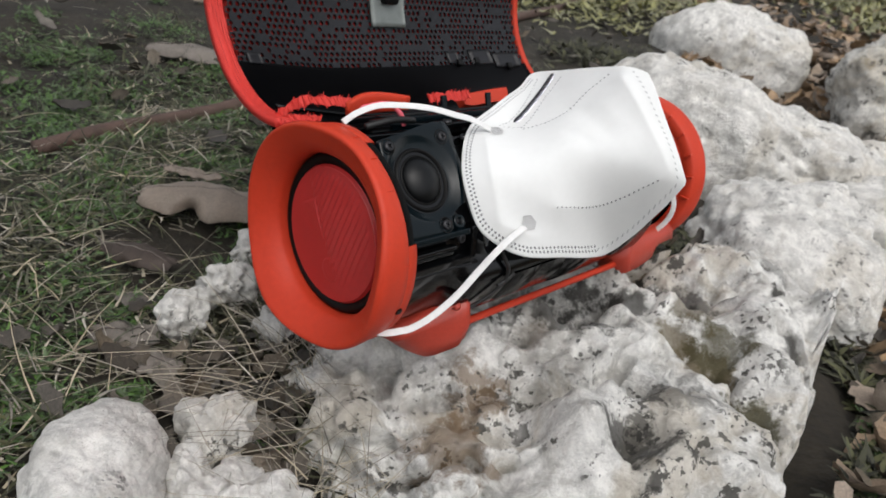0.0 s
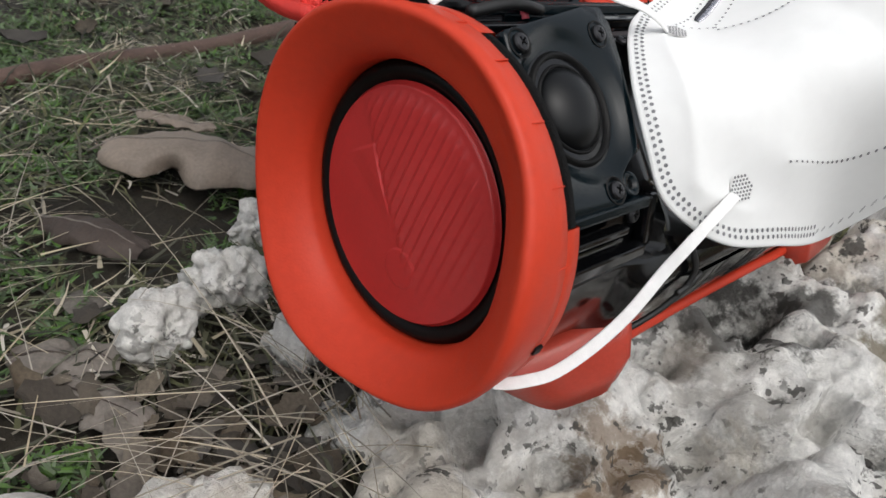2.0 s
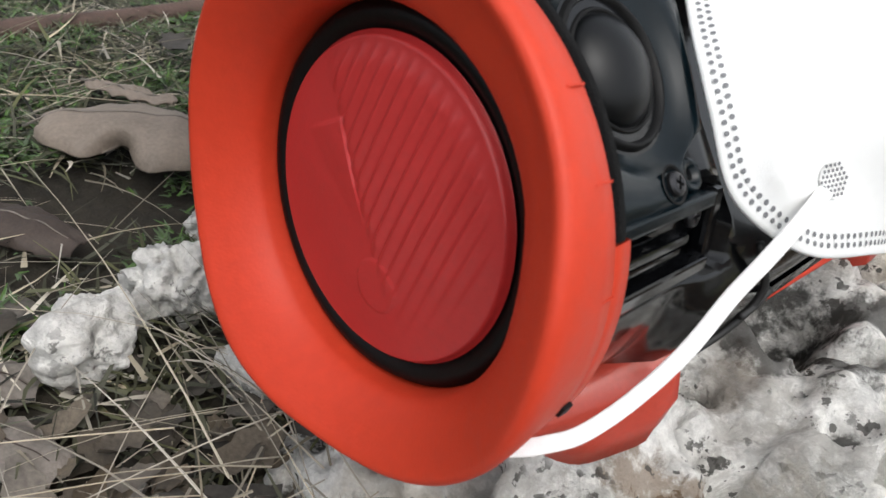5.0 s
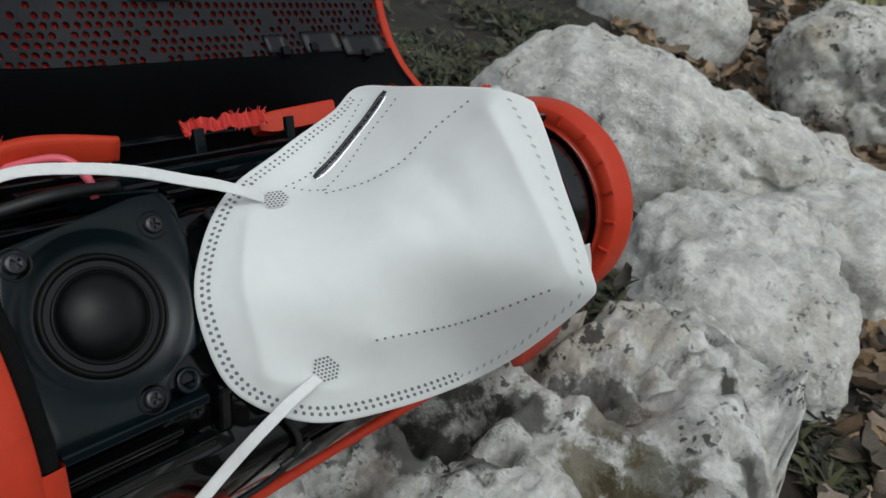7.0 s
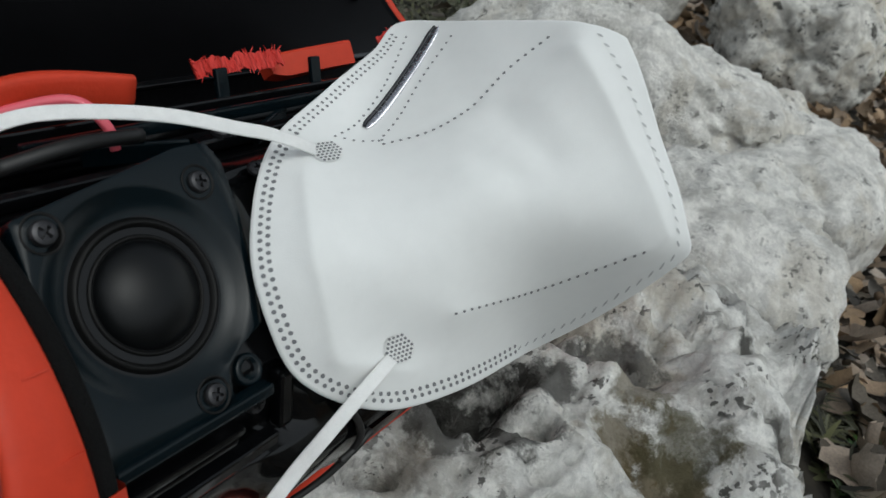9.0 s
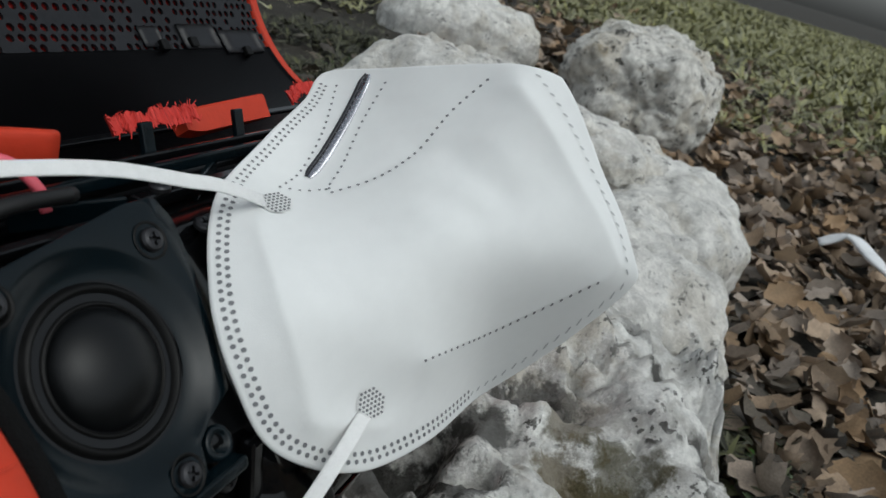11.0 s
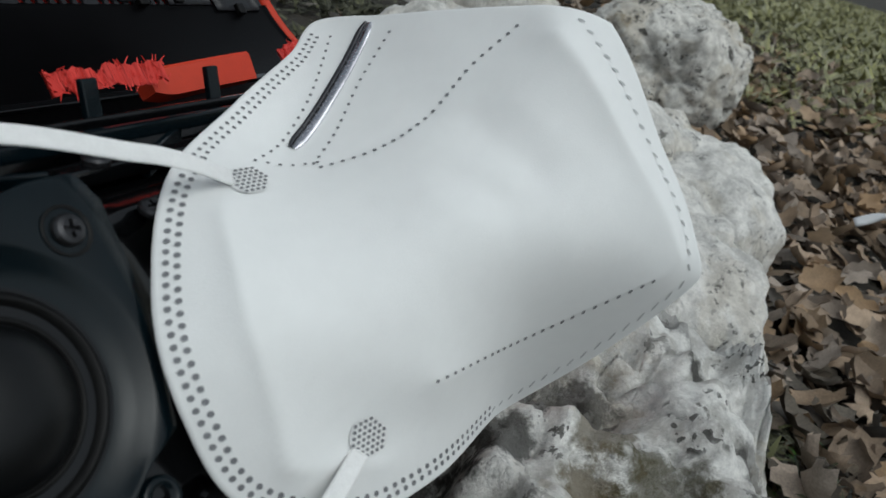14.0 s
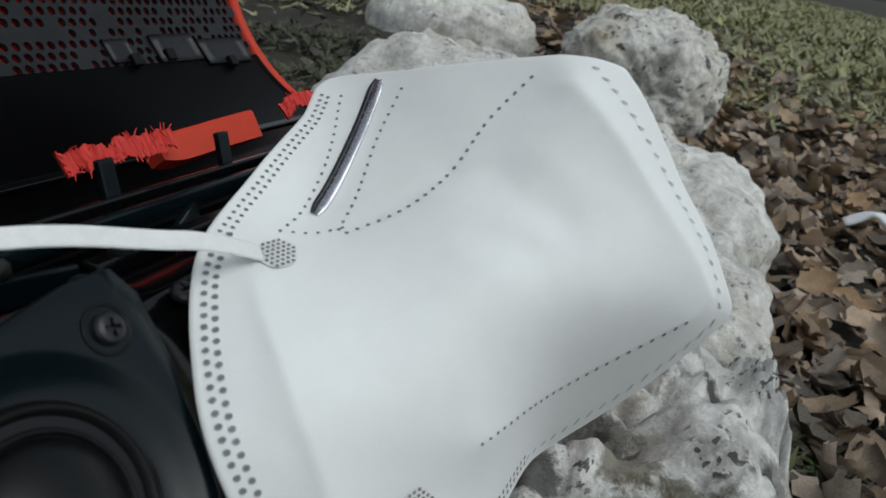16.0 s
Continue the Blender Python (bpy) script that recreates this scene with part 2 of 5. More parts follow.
def woven(name, base):
    """Coarse woven cloth: bump from two crossing waves."""
    m = mat(name, base, 0.65)
    n, l = m.node_tree.nodes, m.node_tree.links
    tc = n.new("ShaderNodeTexCoord")
    ws = []
    for axis in ("X", "DIAGONAL"):
        w = n.new("ShaderNodeTexWave")
        w.bands_direction = axis
        w.inputs["Scale"].default_value, w.inputs["Distortion"].default_value = 130 if axis == "X" else 90, 0.6
        l.new(tc.outputs["Object"], w.inputs["Vector"])
        ws.append(w.outputs["Fac"])
    mx = n.new("ShaderNodeMath")
    mx.operation = "MAXIMUM"
    l.new(ws[0], mx.inputs[0])
    l.new(ws[1], mx.inputs[1])
    bp = n.new("ShaderNodeBump")
    bp.inputs["Strength"].default_value, bp.inputs["Distance"].default_value = 0.8, 0.001
    l.new(mx.outputs[0], bp.inputs["Height"])
    l.new(bp.outputs[0], n["Principled BSDF"].inputs["Normal"])
    return m


CLOTH = woven("red_woven_cloth", (0.62, 0.035, 0.025))
THIN = woven("thin_red_cloth", (0.60, 0.035, 0.025))
n, l = THIN.node_tree.nodes, THIN.node_tree.links
glow, blend = n.new("ShaderNodeBsdfTranslucent"), n.new("ShaderNodeMixShader")
glow.inputs["Color"].default_value = (0.42, 0.03, 0.025, 1)
blend.inputs[0].default_value = 0.55
l.new(n["Principled BSDF"].outputs[0], blend.inputs[1])
l.new(glow.outputs[0], blend.inputs[2])
l.new(blend.outputs[0], n["Material Output"].inputs["Surface"])


# ---- mesh helpers ----
def solid(name, verts, faces, material, smooth=True):
    me = bpy.data.meshes.new(name)
    me.from_pydata([tuple(v) for v in verts], [], faces)
    me.materials.append(material)
    if smooth:
        me.shade_smooth()
    me.update()
    return me


def from_bm(name, bm, material, smooth=False):
    me = bpy.data.meshes.new(name)
    bm.normal_update()
    bm.to_mesh(me)
    bm.free()
    me.materials.append(material)
    if smooth:
        me.shade_smooth()
    return me


def part(name, me, parent, label="", m=None):
    ob = new(name, me)
    ob.parent = parent
    if m is not None:
        ob.matrix_local = m
    return tagged(ob, label)


def thing(name, m, label, category, group=""):
    ob = new(name)
    ob.matrix_world = m
    ob.empty_display_size = 0.02
    return tagged(ob, label, category, group)


def fbm(p, octaves=4, gain=0.5):
    total, amp = 0.0, 1.0
    q = Vector(p)
    for _ in range(octaves):
        total += amp * noise.noise(q)
        q, amp = q * 2.03, amp * gain
    return total


def smooth01(a, b, x):
    t = min(1.0, max(0.0, (x - a) / (b - a)))
    return t * t * (3 - 2 * t)


def spline(points, steps):
    """A smooth line through a few points."""
    pts = [Vector(p) for p in points]
    pts = [2 * pts[0] - pts[1], *pts, 2 * pts[-1] - pts[-2]]
    line = []
    for i in range(1, len(pts) - 2):
        a, b, c, d = pts[i - 1:i + 3]
        for k in range(steps):
            t = k / steps
            line.append(0.5 * (2 * b + (c - a) * t + (2 * a - 5 * b + 4 * c - d) * t * t + (3 * b - a - 3 * c + d) * t ** 3))
    return line + [pts[-2]]


def tube(name, line, radius, material, sides=8, taper=None, flat=1.0, up=Vector((0, 0, 1))):
    """A tube or band along a line; flat squashes it along the given up."""
    verts, faces = [], []
    for i, p in enumerate(line):
        t = (line[min(i + 1, len(line) - 1)] - line[max(i - 1, 0)]).normalized()
        a = t.cross(up(i) if callable(up) else up)
        a = a.normalized() if a.length > 1e-6 else t.orthogonal().normalized()
        b = a.cross(t)
        r = radius * (taper(i / (len(line) - 1)) if taper else 1.0)
        for k in range(sides):
            an = 2 * math.pi * k / sides
            ca, sa = math.cos(an), math.sin(an)
            if flat < 1:
                ca, sa = math.copysign(abs(ca) ** 0.5, ca), math.copysign(abs(sa) ** 0.5, sa)
            verts.append(p + a * (r * ca) + b * (r * flat * sa))
    for i in range(len(line) - 1):
        for k in range(sides):
            k2 = (k + 1) % sides
            faces.append((i * sides + k, i * sides + k2, (i + 1) * sides + k2, (i + 1) * sides + k))
    faces.append(tuple(range(sides - 1, -1, -1)))
    faces.append(tuple((len(line) - 1) * sides + k for k in range(sides)))
    return solid(name, verts, faces, material)


def lathe(name, profile, material, segments=96, shape=None, arc=None, slide=None):
    """Turn a profile of (u, r) about the local x axis. Angle 0 is local y. shape(angle, u, r) may change r; arc = (from, to) in degrees."""
    verts, faces = [], []
    closed = arc is None
    a0, a1 = (0, 360) if closed else arc
    count = segments if closed else segments + 1
    for k in range(count):
        a = radians(a0 + (a1 - a0) * k / segments)
        for u, r in profile:
            rr = shape(a, u, r) if shape else r
            verts.append((u + (slide(a, u, r) if slide else 0), rr * math.cos(a), rr * math.sin(a)))
    n = len(profile)
    for k in range(segments):
        k2 = (k + 1) % count
        for i in range(n - 1):
            faces.append((k * n + i, k2 * n + i, k2 * n + i + 1, k * n + i + 1))
    return solid(name, verts, faces, material)


def block(name, size, material, bevel=0.0006, segments=2):
    bm = bmesh.new()
    bmesh.ops.create_cube(bm, size=1)
    bmesh.ops.scale(bm, vec=size, verts=bm.verts)
    if bevel:
        bmesh.ops.bevel(bm, geom=bm.edges[:], offset=bevel, segments=segments, affect="EDGES", profile=0.6)
    return from_bm(name, bm, material)


# ---- ground ----
def ground_height(x, y):
    z = 0.018 * fbm((x * 2.1, y * 2.1, 0.3), 3) + 0.006 * fbm((x * 14, y * 14, 4.0), 3)
    z -= 0.055 * smooth01(0.25, 0.55, x) * smooth01(2.2, 1.2, math.hypot(x, y - 0.6))
    z -= 0.012 * math.exp(-((x - 0.02) ** 2 + (y - 0.36) ** 2) / 0.02)
    for cx, cy, a, deep in ((0.15, 0.52, 0.17, 0.07), (0.365, 0.85, 0.08, 0.04), (0.315, 1.11, 0.1, 0.04), (-0.12, 0.26, 0.04, 0.02)):
        z -= deep * math.exp(-(((x - cx) ** 2 + (y - cy) ** 2) / a ** 2) ** 2)
    return z if math.hypot(x, y) < 6 else z * 0.3


def spread(n, far, near):
    return [math.copysign(far * (math.sinh(abs(k) * near) / math.sinh(near)), k) for k in (2 * i / (n - 1) - 1 for i in range(n))]


GX, GY = spread(260, 90, 6.3), [0.7 + v for v in spread(260, 90, 6.3)]
ground = new("ground", solid("ground", [(x, y, ground_height(x, y)) for y in GY for x in GX],
    [(j * 260 + i, j * 260 + i + 1, (j + 1) * 260 + i + 1, (j + 1) * 260 + i) for j in range(259) for i in range(259)], SOIL))
tagged(ground, "dark soil under dry grass and dead leaves", "ground", kind="structure")


# ---- rocks ----
ROCKS = []


def rock(name, label, place, size, turn, seed, material, top=0.0, level=5, bumps=(), pits=(), rough=1.0, square=2.6, holes=0.5, crag=0.5, clip=()):
    """A boulder: a squarish ellipsoid, roughened at three scales, with bumps and dissolved pits in its top."""
    bm = bmesh.new()
    bmesh.ops.create_icosphere(bm, subdivisions=level, radius=1.0)
    c, s = math.cos(radians(turn)), math.sin(radians(turn))
    big = max(size)
    for v in bm.verts:
        d = v.co.normalized()
        k = (abs(d.x) ** square + abs(d.y) ** square + abs(d.z) ** square) ** (-1 / square)
        p = Vector((d.x * k * size[0], d.y * k * size[1], d.z * k * size[2]))
        p = Vector((c * p.x - s * p.y, s * p.x + c * p.y, p.z))
        q = p + Vector((seed * 1.7, seed * 0.9, seed * 2.3))
        w = rough * (0.16 * big * fbm(q * (1.3 / big), 3) + 0.05 * big * fbm(q * (5.0 / big), 3) + 0.0035 * fbm(q * 70, 4, 0.6) + crag * (0.014 * abs(noise.noise(q * 17)) + 0.008 * abs(noise.noise(q * 44 + Vector((3, 1, 7)))) - 0.004))
        nrm = Vector((p.x / size[0] ** 2, p.y / size[1] ** 2, p.z / size[2] ** 2)).normalized()
        w -= rough * 0.015 * holes * smooth01(0.20, 0.29, noise.noise(q * 36)) * smooth01(-0.2, 0.2, noise.noise(q * 9 + Vector((7, 1, 3))))
        w -= rough * 0.004 * holes * smooth01(0.22, 0.36, noise.noise(q * 110)) * smooth01(-0.1, 0.3, noise.noise(q * 14 + Vector((1, 9, 3))))
        p += nrm * w
        for cx, cy, far in clip:
            over = cx * (p.x + place[0]) + cy * (p.y + place[1]) - far + 0.008 * noise.noise(q * 13) + 0.002 * noise.noise(q * 33)
            over = max(0.0, over + 0.02)
            p -= Vector((cx, cy, 0)) * (over * over / (over + 0.05))
        x, y = p.x + place[0], p.y + place[1]
        if nrm.z > -0.3:
            f = smooth01(-0.3, 0.3, nrm.z)
            for bx, by, r, dz in (*bumps, *pits):
                e = ((x - bx) ** 2 + (y - by) ** 2) / (r * r)
                if e < 9:
                    p.z += f * dz * math.exp(-e * e if dz < 0 else -e)
        v.co = p
    me = from_bm(name, bm, material, True)
    ob = new(name, me)
    ob.location = (*place[:2], top - size[2])
    ROCKS.append((*place[:2], size[0], size[1], c, s))
    return tagged(ob, label, "rock", "pale limestone boulders")


AXIS = Vector((0.54603929, 0.8360784, -0.05304716))
BASE = Vector((-0.04887, 0.40726, 0.13961))
UP = (Vector((0, 0, 1)) - AXIS * AXIS.z).normalized()
SIDE = AXIS.cross(UP)
SPEAKER = Matrix((AXIS, UP, SIDE)).transposed().to_4x4()
SPEAKER.translation = BASE


def along(u, side):
    p = BASE + AXIS * u + SIDE * side
    return p.x, p.y


ridge = [(*along(u, -0.012), 0.045, 0.022 + h) for u, h in ((0.06, 0.012), (0.12, 0.006), (0.18, 0.0), (0.25, 0.0), (0.31, -0.004))]
rock("boulder", "large pitted white limestone boulder under the speaker", (0.160, 0.535), (0.265, 0.168, 0.085), 42, 3.1, ROCK, top=0.048, level=7, square=3.0, rough=0.85, holes=2.1, crag=2.0,
    bumps=[*ridge, (0.24, 0.64, 0.05, 0.018), (0.06, 0.41, 0.05, -0.012), (0.267, 0.560, 0.030, 0.016), (0.29, 0.66, 0.05, 0.016), (0.141, 0.550, 0.012, 0.016), (0.126, 0.397, 0.022, 0.012), (0.163, 0.523, 0.022, 0.010)],
    pits=[(0.129, 0.479, 0.0095, -0.014), (0.226, 0.522, 0.030, -0.034), (0.229, 0.516, 0.011, -0.026), (0.256, 0.480, 0.021, -0.030), (0.198, 0.540, 0.016, -0.012), (0.213, 0.604, 0.026, -0.024), (0.114, 0.560, 0.030, -0.055), (0.084, 0.568, 0.022, -0.045), (0.151, 0.633, 0.026, -0.045), (0.165, 0.412, 0.022, -0.026), (0.289, 0.619, 0.010, -0.018),
        (0.228, 0.440, 0.006, -0.010), (0.275, 0.568, 0.009, -0.010), (0.09, 0.41, 0.020, -0.012), (0.195, 0.47, 0.009, -0.012), (0.18, 0.51, 0.006, -0.008), (0.30, 0.56, 0.010, -0.012), (0.15, 0.50, 0.006, -0.008), (0.20, 0.43, 0.007, -0.009), (0.245, 0.60, 0.007, -0.008), (0.10, 0.46, 0.006, -0.007)],
    clip=[(0.97, -0.24, 0.166), (0.93, -0.37, 0.101), (-0.48, 0.877, 0.495), (0.36, 0.933, 0.762)])
rock("boulder", "smooth white limestone boulder beside the pitted one", (0.356, 0.850), (0.112, 0.150, 0.095), -10, 8.4, ROCK_CLEAN, top=0.078, level=6, rough=0.8, holes=0.45, crag=0.7, bumps=[(0.33, 0.79, 0.05, 0.010), (0.39, 0.92, 0.05, 0.006)], clip=[(-0.6, -0.8, -0.755), (0, 1, 0.965), (1, 0, 0.425)])
rock("boulder", "long pale limestone boulder with a round hole", (0.315, 1.125), (0.255, 0.105, 0.12), -4, 12.7, ROCK_CLEAN, top=0.112, level=6, bumps=[(0.20, 1.10, 0.10, 0.026), (0.36, 1.07, 0.06, 0.012), (0.53, 1.08, 0.06, -0.020)], pits=[(0.337, 1.004, 0.016, -0.04), (0.20, 1.03, 0.020, -0.03), (0.44, 1.03, 0.02, -0.02)], rough=0.9, holes=0.7, crag=0.9, clip=[(0, -1, -1.015)])
rock("boulder", "low white limestone boulder between two others", (0.535, 1.06), (0.085, 0.13, 0.08), -20, 61.0, ROCK_CLEAN, top=0.066, level=5, rough=0.8, holes=0.4)
rock("boulder", "small cream limestone boulder in the grass", (0.42, 1.98), (0.19, 0.11, 0.11), -8, 20.3, ROCK_CLEAN, top=0.115, level=5, rough=0.7, holes=0.2)
rock("boulder", "tall grey-white limestone boulder with dark hollows", (0.82, 1.84), (0.16, 0.28, 0.15), -20, 27.9, ROCK_GREY, top=0.16, level=6, holes=1.2, crag=1.0)
rock("boulder", "rounded white limestone boulder among dry grass", (-0.119, 0.262), (0.035, 0.082, 0.06), 18, 33.3, ROCK_CLEAN, top=0.060, level=6, rough=0.6, holes=0.2)
for x, y, a, b, top, turn, seed, m in ((-0.158, 0.490, 0.019, 0.018, 0.042, 30, 41, ROCK_CLEAN), (-0.172, 0.448, 0.011, 0.016, 0.030, 0, 44, ROCK_CLEAN), (-0.168, 0.552, 0.012, 0.012, 0.030, 0, 46, ROCK_CLEAN),
        (-0.080, 0.304, 0.018, 0.026, 0.024, 40, 48, ROCK_CLEAN), (-0.092, 0.350, 0.022, 0.018, 0.026, 40, 58, ROCK_GREY), (-0.05, 0.312, 0.030, 0.022, 0.022, -20, 50, ROCK_CLEAN), (-0.105, 0.465, 0.013, 0.012, 0.020, 0, 52, ROCK_CLEAN)):
    rock("stone", "small broken white limestone lump in dry grass", (x, y), (a, b, 0.5 * (a + b)), turn, seed, m, top=top, level=5, rough=1.5, crag=1.0)


# ---- the speaker ----
speaker = thing("portable_speaker", SPEAKER, "broken red and black cylindrical speaker opened on a boulder", "speaker")


def polar(u, r, a):
    return Vector((u, r * math.cos(radians(a)), r * math.sin(radians(a))))


def lip(a, u, r):
    """The flared end ring is not quite round: soft corners towards its free edge."""
    k = smooth01(0.055, 0.07, r) * smooth01(0.012, -0.012, u)
    return r * (1 + k * 0.010 * math.cos(3 * (a - radians(90))))


LIP = ((-60, -0.0180), (-35, -0.0180), (-12, -0.0160), (3, -0.0115), (15, -0.0092), (30, -0.0095), (46, -0.0115), (56, -0.0132), (66, -0.0162), (77, -0.0190), (90, -0.0204), (103, -0.0198), (120, -0.0172),
    (140, -0.0160), (160, -0.0153), (174, -0.0160), (188, -0.0190), (205, -0.0212), (220, -0.0202), (240, -0.0175), (260, -0.0168), (280, -0.0174), (300, -0.0180))


def lip_slide(a, u, r):
    """The free edge of the ring waves along the axis, in three uneven lobes."""
    d = (math.degrees(a) + 60) % 360 - 60
    reach = float(np.interp([d - 5, d, d + 5], [p[0] for p in LIP], [p[1] for p in LIP]).mean())
    return (reach + 0.0154) * smooth01(0.0, -0.014, u)


RING = [(0.0028, 0.0600), (0.0030, 0.0668), (0.0024, 0.0677), (-0.002, 0.0681), (-0.008, 0.0689), (-0.0120, 0.0692), (-0.0144, 0.0688), (-0.0154, 0.0677), (-0.0153, 0.0664),
    (-0.0140, 0.0645), (-0.0110, 0.0592), (-0.0078, 0.0540), (-0.0052, 0.0520), (-0.0038, 0.0509), (-0.0020, 0.0505), (0.006, 0.0505)]
part("ring_skirt", lathe("ring_skirt", [(0.0020, 0.0620), (0.0020, 0.0672), (0.0030, 0.0678), (0.0088, 0.0674), (0.0094, 0.0662), (0.0094, 0.0620)], RED, 110, arc=(69, 373)), speaker, "orange-red rubber skirt of the ring")
ring = part("end_ring", lathe("end_ring", RING, RED, 128, lip, slide=lip_slide), speaker, "flared orange-red rubber ring")
part("surround", lathe("surround", [(0.0045, 0.0512), (0.0036, 0.0500), (0.0014, 0.0486), (0.0010, 0.0468), (0.0018, 0.0450), (0.003, 0.0436), (0.004, 0.0415)], BLACK_RUBBER, 96), speaker, "black rubber surround")


def radiator():
    """A shallow red disc with slanting ribs over one side and a long raised mark."""
    verts, faces, nr, na = [], [], 110, 300
    c, s = math.cos(radians(42)), math.sin(radians(42))
    for i in range(nr + 1):
        r = 0.0434 * i / nr
        for k in range(na):
            a = 2 * math.pi * k / na
            y, z = r * math.cos(a), r * math.sin(a)
            h = 0.0022 * (1 - (r / 0.0434) ** 2)
            y, z = 0.839 * y - 0.545 * z, 0.839 * z + 0.545 * y
            rib = smooth01(-0.006, -0.001, z + 0.06 * y) * smooth01(0.0408, 0.0350, r) * smooth01(-0.040, -0.004, y - 0.2 * z)
            saw = ((y * c - z * s) / 0.0042) % 1.0
            h += 0.0011 * rib * (smooth01(0, 0.7, saw) - smooth01(0.7, 1.0, saw))
            if -0.006 < y < 0.024:
                left = -0.0075 - 0.0165 * (y + 0.006) / 0.030
                h += 0.0007 * smooth01(left, left + 0.012, z) * smooth01(-0.0052, -0.0058, z) * smooth01(0.024, 0.0233, y)
            h += 0.00035 * smooth01(0.0078, 0.0072, math.hypot(y + 0.021, z + 0.0065))
            h -= 0.0022 * smooth01(0.0418, 0.0434, r)
            verts.append((-h, r * math.cos(a), r * math.sin(a)))
    for i in range(nr):
        for k in range(na):
            k2 = (k + 1) % na
            faces.append((i * na + k, i * na + k2, (i + 1) * na + k2, (i + 1) * na + k))
    return solid("radiator_disc", verts, faces, RED_DISC)


part("radiator_disc", radiator(), speaker, "dark red ribbed radiator disc")
far_ring = [(0.0045, 0.0572), (0.0030, 0.0585), (0.0036, 0.0600), (0.0034, 0.0675), (0.0020, 0.0690), (-0.006, 0.0705), (-0.012, 0.0722), (-0.0145, 0.0718), (-0.0150, 0.0703), (-0.010, 0.066), (0.002, 0.060)]
part("end_ring", lathe("far_ring", [(0.3420 - u, r * 0.962) for u, r in far_ring], RED, 96), speaker, "flared orange-red rubber ring")
part("end_cap", lathe("end_cap", [(0.330, 0.0575), (0.334, 0.0565), (0.336, 0.050), (0.333, 0.045), (0.331, 0.03), (0.333, 0.0)], BLACK_GLOSS, 64), speaker, "black plastic end cap")
for k in range(7):
    a = -12 + 17 * k
    part("ring_rib", block("ring_rib", (0.0026, 0.0075, 0.0012), RED, 0.0003), speaker, m=Matrix.Translation(polar(0.3378, 0.0630, a)) @ pose(0, 0, 0, a))
for u, a in ((0.004, 42), (0.0045, 58), (0.004, 24), (0.005, 78), (0.004, 8)):
    part("ring_notch", block("ring_notch", (0.0055, 0.0008, 0.0005), RED, 0.0001), speaker, m=Matrix.Translation(polar(u - 0.005, 0.0680, a)) @ pose(0, 0, 0, a))
part("ring_clip", block("ring_clip", (0.0035, 0.0012, 0.0032), BLACK_RUBBER, 0.0003), speaker, "small black clip hole", Matrix.Translation(polar(0.002, 0.0684, 104)) @ pose(0, 0, 0, 104))

# drum: a cylinder with a flat for the tweeter and a sunken trough along the opened top
FLAT_A, FLAT_R = 47.7, 0.0575


def drum(a, u, r):
    d = math.degrees(a)
    d = (d + 180) % 360 - 180
    if -62 < d < 10:
        r -= 0.014 * smooth01(-62, -56, d) * smooth01(10, 4, d)
    r -= 0.0068 * smooth01(0.27, 0.31, u)
    if 84 < d < 175:
        r += 0.0080 * smooth01(86, 100, d) * smooth01(0.046, 0.064, u) * smooth01(0.30, 0.27, u)
    k = math.cos(radians(d - FLAT_A))
    if abs(d - FLAT_A) < 48 and u < 0.25:
        r = min(r, (FLAT_R - (0.004 if u < 0.076 else 0.009)) / k)
    if 67 < d < 90 and u < 0.066:
        r = min(r, 0.0545)
    return r


steps = [0.006 + 0.324 * i / 60 for i in range(61)]
part("drum", lathe("drum", [(0.006, 0.03), *((u, 0.0625 + (0.0012 if 0.09 < u < 0.30 else 0)) for u in steps), (0.331, 0.03)], BLACK_GLOSS, 240, drum), speaker, "glossy black plastic drum")

# tweeter plate: a frame on the flat; local x along the drum, y up the flat, z outwards
TW = Matrix.Translation(polar(0, FLAT_R, FLAT_A)) @ Matrix(((1, 0, 0, 0), (0, math.sin(radians(FLAT_A)), math.cos(radians(FLAT_A)), 0), (0, -math.cos(radians(FLAT_A)), math.sin(radians(FLAT_A)), 0), (0, 0, 0, 1)))
DOME = Vector((0.0362, 0.0126, 0))


